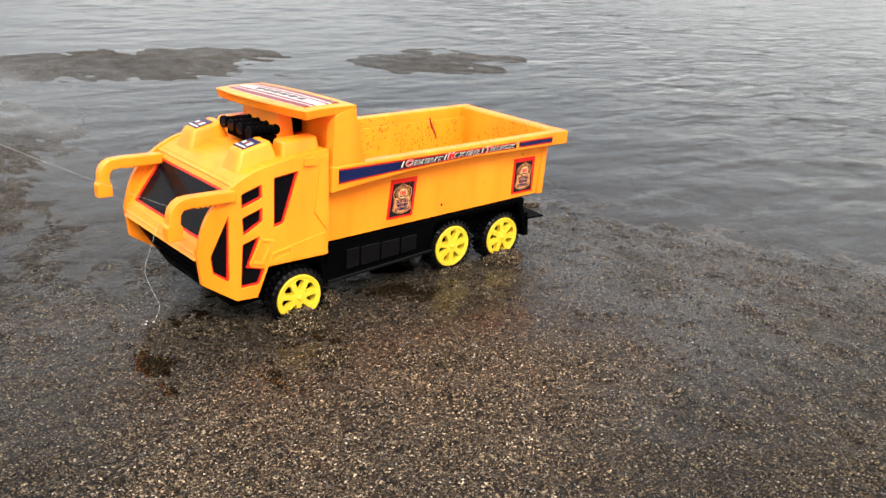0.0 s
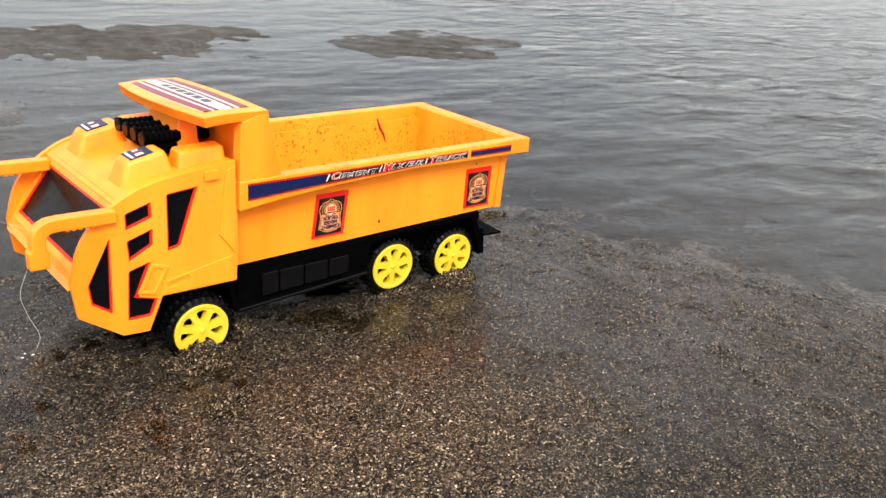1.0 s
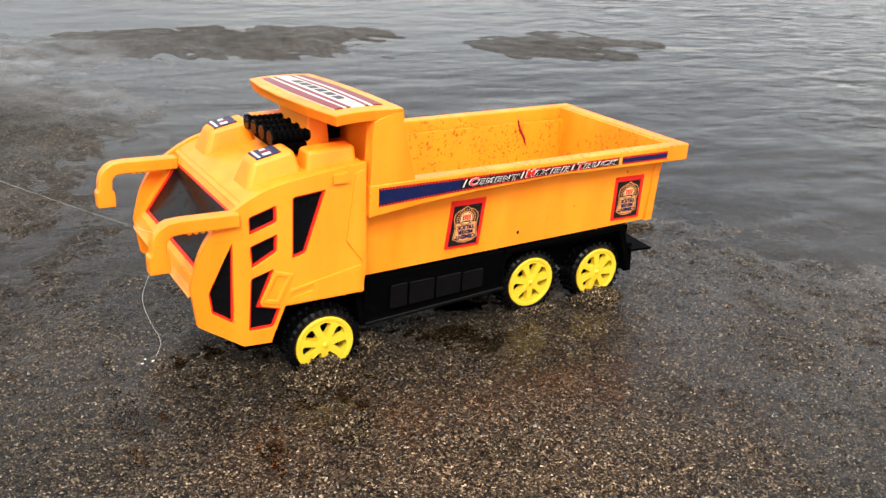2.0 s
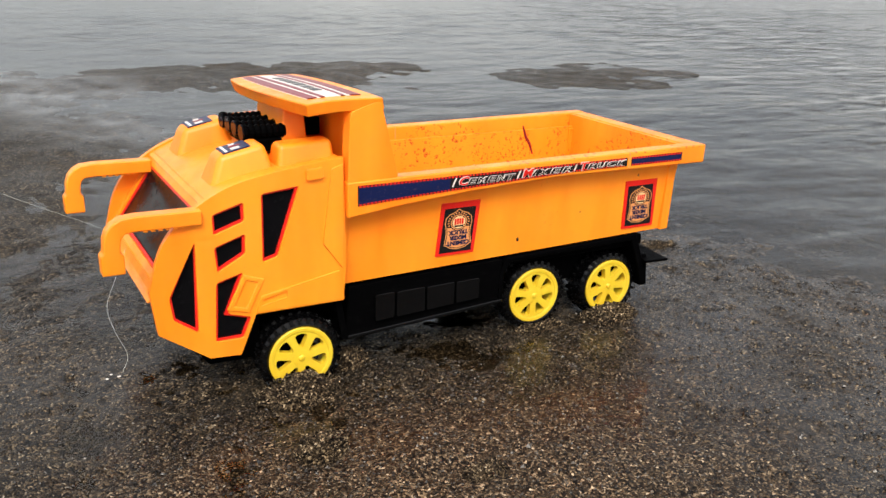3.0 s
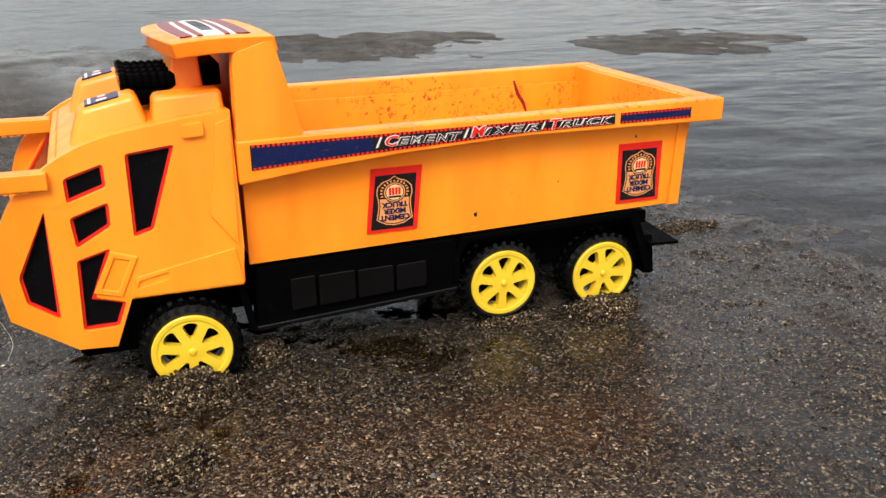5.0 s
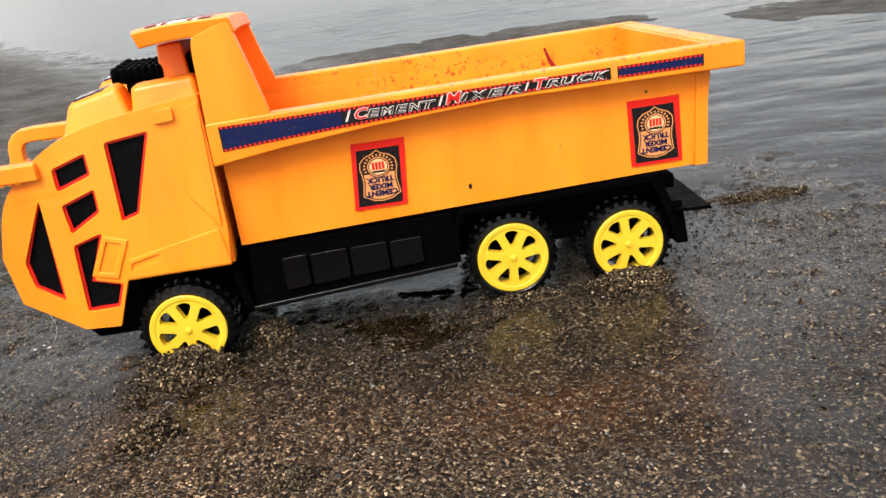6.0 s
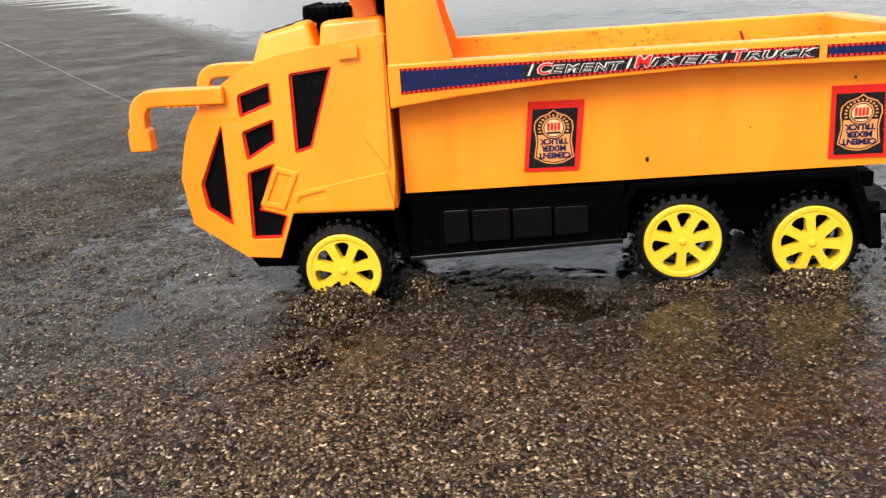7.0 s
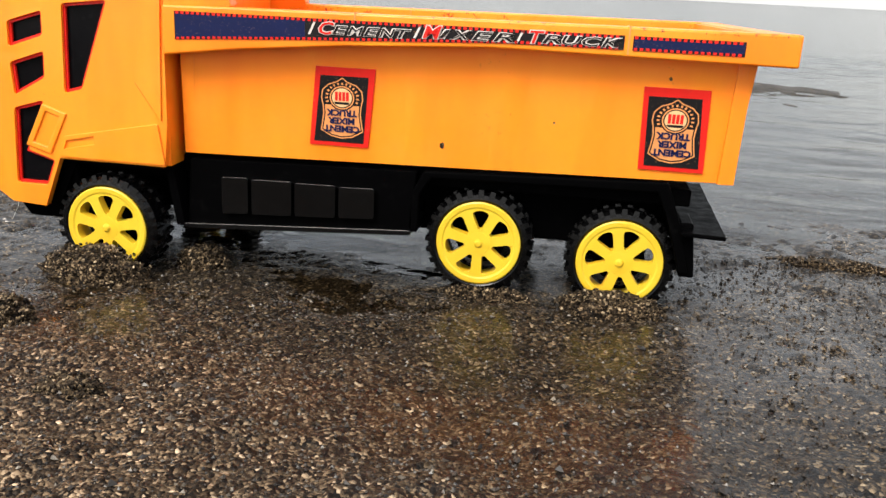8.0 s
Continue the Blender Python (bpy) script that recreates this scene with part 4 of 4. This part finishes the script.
def wheel(x, y, z, turn, s):
    """A lugged tyre round a seven-spoke rim. s: 1 faces the near side."""
    ob = part("wheel", lathe(bmesh.new(), [(0.0, 0.010 * s), (0.012, 0.010 * s), (0.012, 0.0145 * s), (0.0, 0.0145 * s)], (0, 0, 0), 20), M_black, truck, "black tyre on a yellow seven-spoke rim")
    ob.location = (x, y, z)
    tyre = lathe(bmesh.new(), [(RIM_R - 0.0005, 0.0008 * s), (RIM_R + 0.0012, -0.0004 * s), (TYRE_R - 0.0022, 0.0002 * s), (TYRE_R - 0.0008, 0.0022 * s), (TYRE_R - 0.0008, 0.0158 * s), (TYRE_R - 0.003, 0.0180 * s), (RIM_R - 0.003, 0.0180 * s), (RIM_R - 0.003, 0.0120 * s), (RIM_R - 0.0005, 0.0110 * s), (RIM_R - 0.0005, 0.0008 * s)], (0, 0, 0), 56)
    part("tyre", tyre, M_tyre, ob, "black rubber tyre")
    for k in range(56):
        o = new("tread_lug", LUGS[s][k % 2])
        o.parent = ob
        o.rotation_euler = (0, 2 * math.pi * k / 56, 0)
    rim = part("rim", lathe(bmesh.new(), [(RIM_R, 0.0105 * s), (RIM_R, -0.0004 * s), (RIM_R - 0.0006, -0.0008 * s), (RIM_R - 0.0024, -0.0007 * s), (RIM_R - 0.0034, -0.0002 * s), (RIM_R - 0.0037, 0.0030 * s), (RIM_R - 0.0037, 0.0105 * s)], (0, 0, 0), 56), M_yellow, ob, "yellow seven-spoke rim", smooth=False)
    hub = part("hub_cap", lathe(bmesh.new(), [(0.0, -0.0019 * s), (0.0012, -0.0017 * s), (0.0018, -0.0010 * s), (0.0021, -0.0006 * s), (0.0054, -0.0004 * s), (0.0062, 0.0008 * s), (0.0062, 0.0060 * s), (0.0, 0.0060 * s)], (0, 0, 0), 28), M_yellow, ob)
    circle = [((RIM_R - 0.0022) * math.cos(2 * math.pi * i / 56), (RIM_R - 0.0022) * math.sin(2 * math.pi * i / 56)) for i in range(56)]
    holes = []
    for k in range(7):
        a = radians(turn) + 2 * math.pi * (k + 0.5) / 7
        ca, sa = math.cos(a), math.sin(a)
        drop = rounded([(0.0066, -0.0007), (0.0145, -0.0043), (0.0160, 0.0), (0.0145, 0.0043), (0.0066, 0.0007)], 0.0024, 3)
        holes.append([(ca * r - sa * t, sa * r + ca * t) for r, t in drop])
    face = part("spoke_disc", slab(bmesh.new(), circle, -0.0003 * s, 0.0042 * s, holes), M_yellow, ob, "seven broad yellow spokes", bevel=0.0007)
    return ob


for x, z, yn, yf, turn in ((0.0, 0.0225, 0.0005, 0.1395, -91), (0.1750, 0.0262, 0.0195, 0.1205, -92), (0.2400, 0.0228, 0.0205, 0.1195, -57)):
    wheel(x, yn, z, turn, 1)
    wheel(x, yf, z, turn + 17, -1)
    bm = bmesh.new()
    tube(bm, [(x, yn + 0.012, z), (x, MID, z), (x, yf - 0.012, z)], 0.003, 10)
    part("axle", bm, M_black, truck)


# ---- pushed-up sand, clods and grains ----
def sand_clump(name, centre, size, seed, label):
    """A rough heap of stuck-together grains."""
    r = random.Random(seed)
    bm = bmesh.new()
    bmesh.ops.create_icosphere(bm, subdivisions=5, radius=1.0)
    for v in bm.verts:
        n = v.co.normalized()
        k = 1 + 0.24 * noise.fractal(n * 2.1 + Vector((seed, 0, 0)), 1.0, 2.0, 3) + 0.12 * noise.fractal(n * 7 + Vector((0, seed, 0)), 1.0, 2.0, 2) + 0.07 * noise.noise(n * 19)
        v.co = Vector((n.x * size[0], n.y * size[1], max(n.z, -0.35) * size[2])) * k
    for _ in range(260):
        a, e = r.uniform(0, 6.283), r.uniform(-0.05, 1.2)
        p = Vector((math.cos(a) * math.cos(e) * size[0], math.sin(a) * math.cos(e) * size[1], math.sin(e) * size[2])) * r.uniform(0.93, 1.16)
        s = r.uniform(0.0006, 0.0015)
        m = Matrix.Translation(p) @ Euler((r.uniform(0, 6), r.uniform(0, 6), 0)).to_matrix().to_4x4() @ Matrix.Diagonal((s, s * 0.8, s * 0.7, 1))
        bmesh.ops.create_icosphere(bm, subdivisions=1, radius=1.0, matrix=m)
    ob = part(name, bm, M_clump, None, "", smooth=False)
    ob.location = centre
    return tagged(ob, label, "sand clump", "clumps of pushed-up sand")


sand_clump("sand_clump", (-0.003, -0.0065, 0.0010), (0.0245, 0.0110, 0.0130), 1, "wet sand heap pushed up against the front wheel")
sand_clump("sand_clump", (0.238, 0.0140, 0.0005), (0.0230, 0.0120, 0.0088), 2, "wet sand heap against the rear wheel")
sand_clump("sand_clump", (0.038, 0.0220, 0.0005), (0.0120, 0.0100, 0.0100), 3, "small wet sand lump behind the front wheel")
sand_clump("sand_clump", (-0.011, -0.066, 0.0005), (0.0135, 0.0100, 0.0095), 4, "small crumbled clod of wet sand on the beach")
sand_clump("sand_clump", (0.057, -0.125, 0.0003), (0.0125, 0.0105, 0.0085), 5, "small crumbled clod of wet sand on the beach")
sand_clump("sand_clump", (0.362, 0.125, 0.0000), (0.0340, 0.0090, 0.0036), 6, "low wet sand ridge behind the truck")
sand_clump("sand_clump", (0.180, 0.0190, 0.0000), (0.0180, 0.0080, 0.0050), 7, "wet sand pressed up at the middle wheel")


def loose_grains(count, seed):
    """Single coarse grains lying on the near sand, as one mesh."""
    r = np.random.RandomState(seed)
    x, y = r.uniform(-0.40, 0.70, count), -0.40 + 0.52 * r.uniform(0, 1, count) ** 1.1
    keep = (wetness(x, y) < -0.01) & ~((np.abs(x - 0.11) < 0.15) & (y > 0.03))
    x, y = x[keep], y[keep]
    n = len(x)
    rad = r.uniform(0.00035, 0.0008, n) * (1 + 1.0 * (r.uniform(0, 1, n) > 0.95))
    z = ground_height(x, y) + rad * 0.15
    unit = np.array([(1, 0, 0), (-1, 0, 0), (0, 1, 0), (0, -1, 0), (0, 0, 1), (0, 0, -1)], float)
    tri = np.array([(0, 2, 4), (2, 1, 4), (1, 3, 4), (3, 0, 4), (2, 0, 5), (1, 2, 5), (3, 1, 5), (0, 3, 5)])
    a = r.uniform(0, 6.283, n)
    jig = unit[None] * r.uniform(0.7, 1.3, (n, 6, 1)) + r.uniform(-0.25, 0.25, (n, 6, 3))
    jig[..., 2] *= 0.75
    c, s = np.cos(a)[:, None], np.sin(a)[:, None]
    co = np.stack([jig[..., 0] * c - jig[..., 1] * s, jig[..., 0] * s + jig[..., 1] * c, jig[..., 2]], -1) * rad[:, None, None] + np.stack([x, y, z], -1)[:, None]
    idx = (tri[None] + 6 * np.arange(n)[:, None, None]).reshape(-1, 3)
    me = bpy.data.meshes.new("sand_grains")
    me.from_pydata(co.reshape(-1, 3).tolist(), [], idx.tolist())
    m = Mat("loose_sand_grain", 0.35)
    geo = m.n.new("ShaderNodeNewGeometry")
    m.color(m.ramp(geo.outputs["Random Per Island"], [(0.0, (0.006, 0.0045, 0.003)), (0.35, (0.018, 0.013, 0.009)), (0.72, (0.036, 0.026, 0.017)), (0.95, (0.075, 0.059, 0.041)), (1.0, (0.24, 0.21, 0.165))]))
    me.materials.append(m.m)
    return tagged(new("sand_grains", me), "loose coarse brown and grey sand grains", "sand", kind="stuff")


loose_grains(60000, 8)

# the thin line by which the truck is drawn, hanging from its nose to the sand
bm = bmesh.new()
tube(bm, curve_through([(-0.0850, 0.068, 0.0800), (-0.0930, 0.067, 0.0610), (-0.0990, 0.066, 0.0450), (-0.0960, 0.064, 0.0290), (-0.0905, 0.063, 0.0130), (-0.0945, 0.062, 0.0025)], 6), 0.00012, 6)
tagged(part("pull_line", bm, M_line, None), "thin clear nylon line hanging from the truck nose", "string")

bm = bmesh.new()
tube(bm, curve_through([(-0.1000, 0.003, 0.1145), (-0.1610, 0.003, 0.1475), (-0.2700, 0.004, 0.2110), (-0.4400, 0.006, 0.3120)], 4), 0.00006, 6)
tagged(part("pull_line", bm, M_line, None), "thin clear nylon line drawn taut from the truck mirror", "string")

# specks of dried mud on the bed side
for x, z, r in ((0.157, 0.0712, 0.0011), (0.2240, 0.0905, 0.0006), (0.2060, 0.0850, 0.0005), (0.2530, 0.1070, 0.0007)):
    bm = bmesh.new()
    bmesh.ops.create_icosphere(bm, subdivisions=2, radius=r)
    for v in bm.verts:
        v.co = Vector((v.co.x, v.co.y * 0.3, v.co.z * 1.3)) * (1 + 0.3 * noise.noise(v.co * 1500))
        v.co += Vector((x - 0.0007, B_Y0 + 0.0022 * (0.118 - z) / 0.059, z))
    part("mud_spot", bm, M_clump, truck, "spot of dried mud")

# pale shell crumbs where the line meets the sand
for x, y, r in ((-0.097, 0.060, 0.0008), (-0.101, 0.064, 0.0006), (-0.104, 0.058, 0.0007)):
    bm = bmesh.new()
    bmesh.ops.create_icosphere(bm, subdivisions=2, radius=r)
    for v in bm.verts:
        v.co = Vector((v.co.x * 1.4, v.co.y, v.co.z * 0.6)) * (1 + 0.35 * noise.noise(v.co * 1300 + Vector((x * 900, 0, 0))))
    o = part("shell_crumb", bm, M_white, None)
    o.location = (x, y, float(ground_height(np.array([x]), np.array([y]))[0]) + r * 0.3)
    tagged(o, "tiny white broken shell crumb on wet sand", "shell", "shell crumbs")
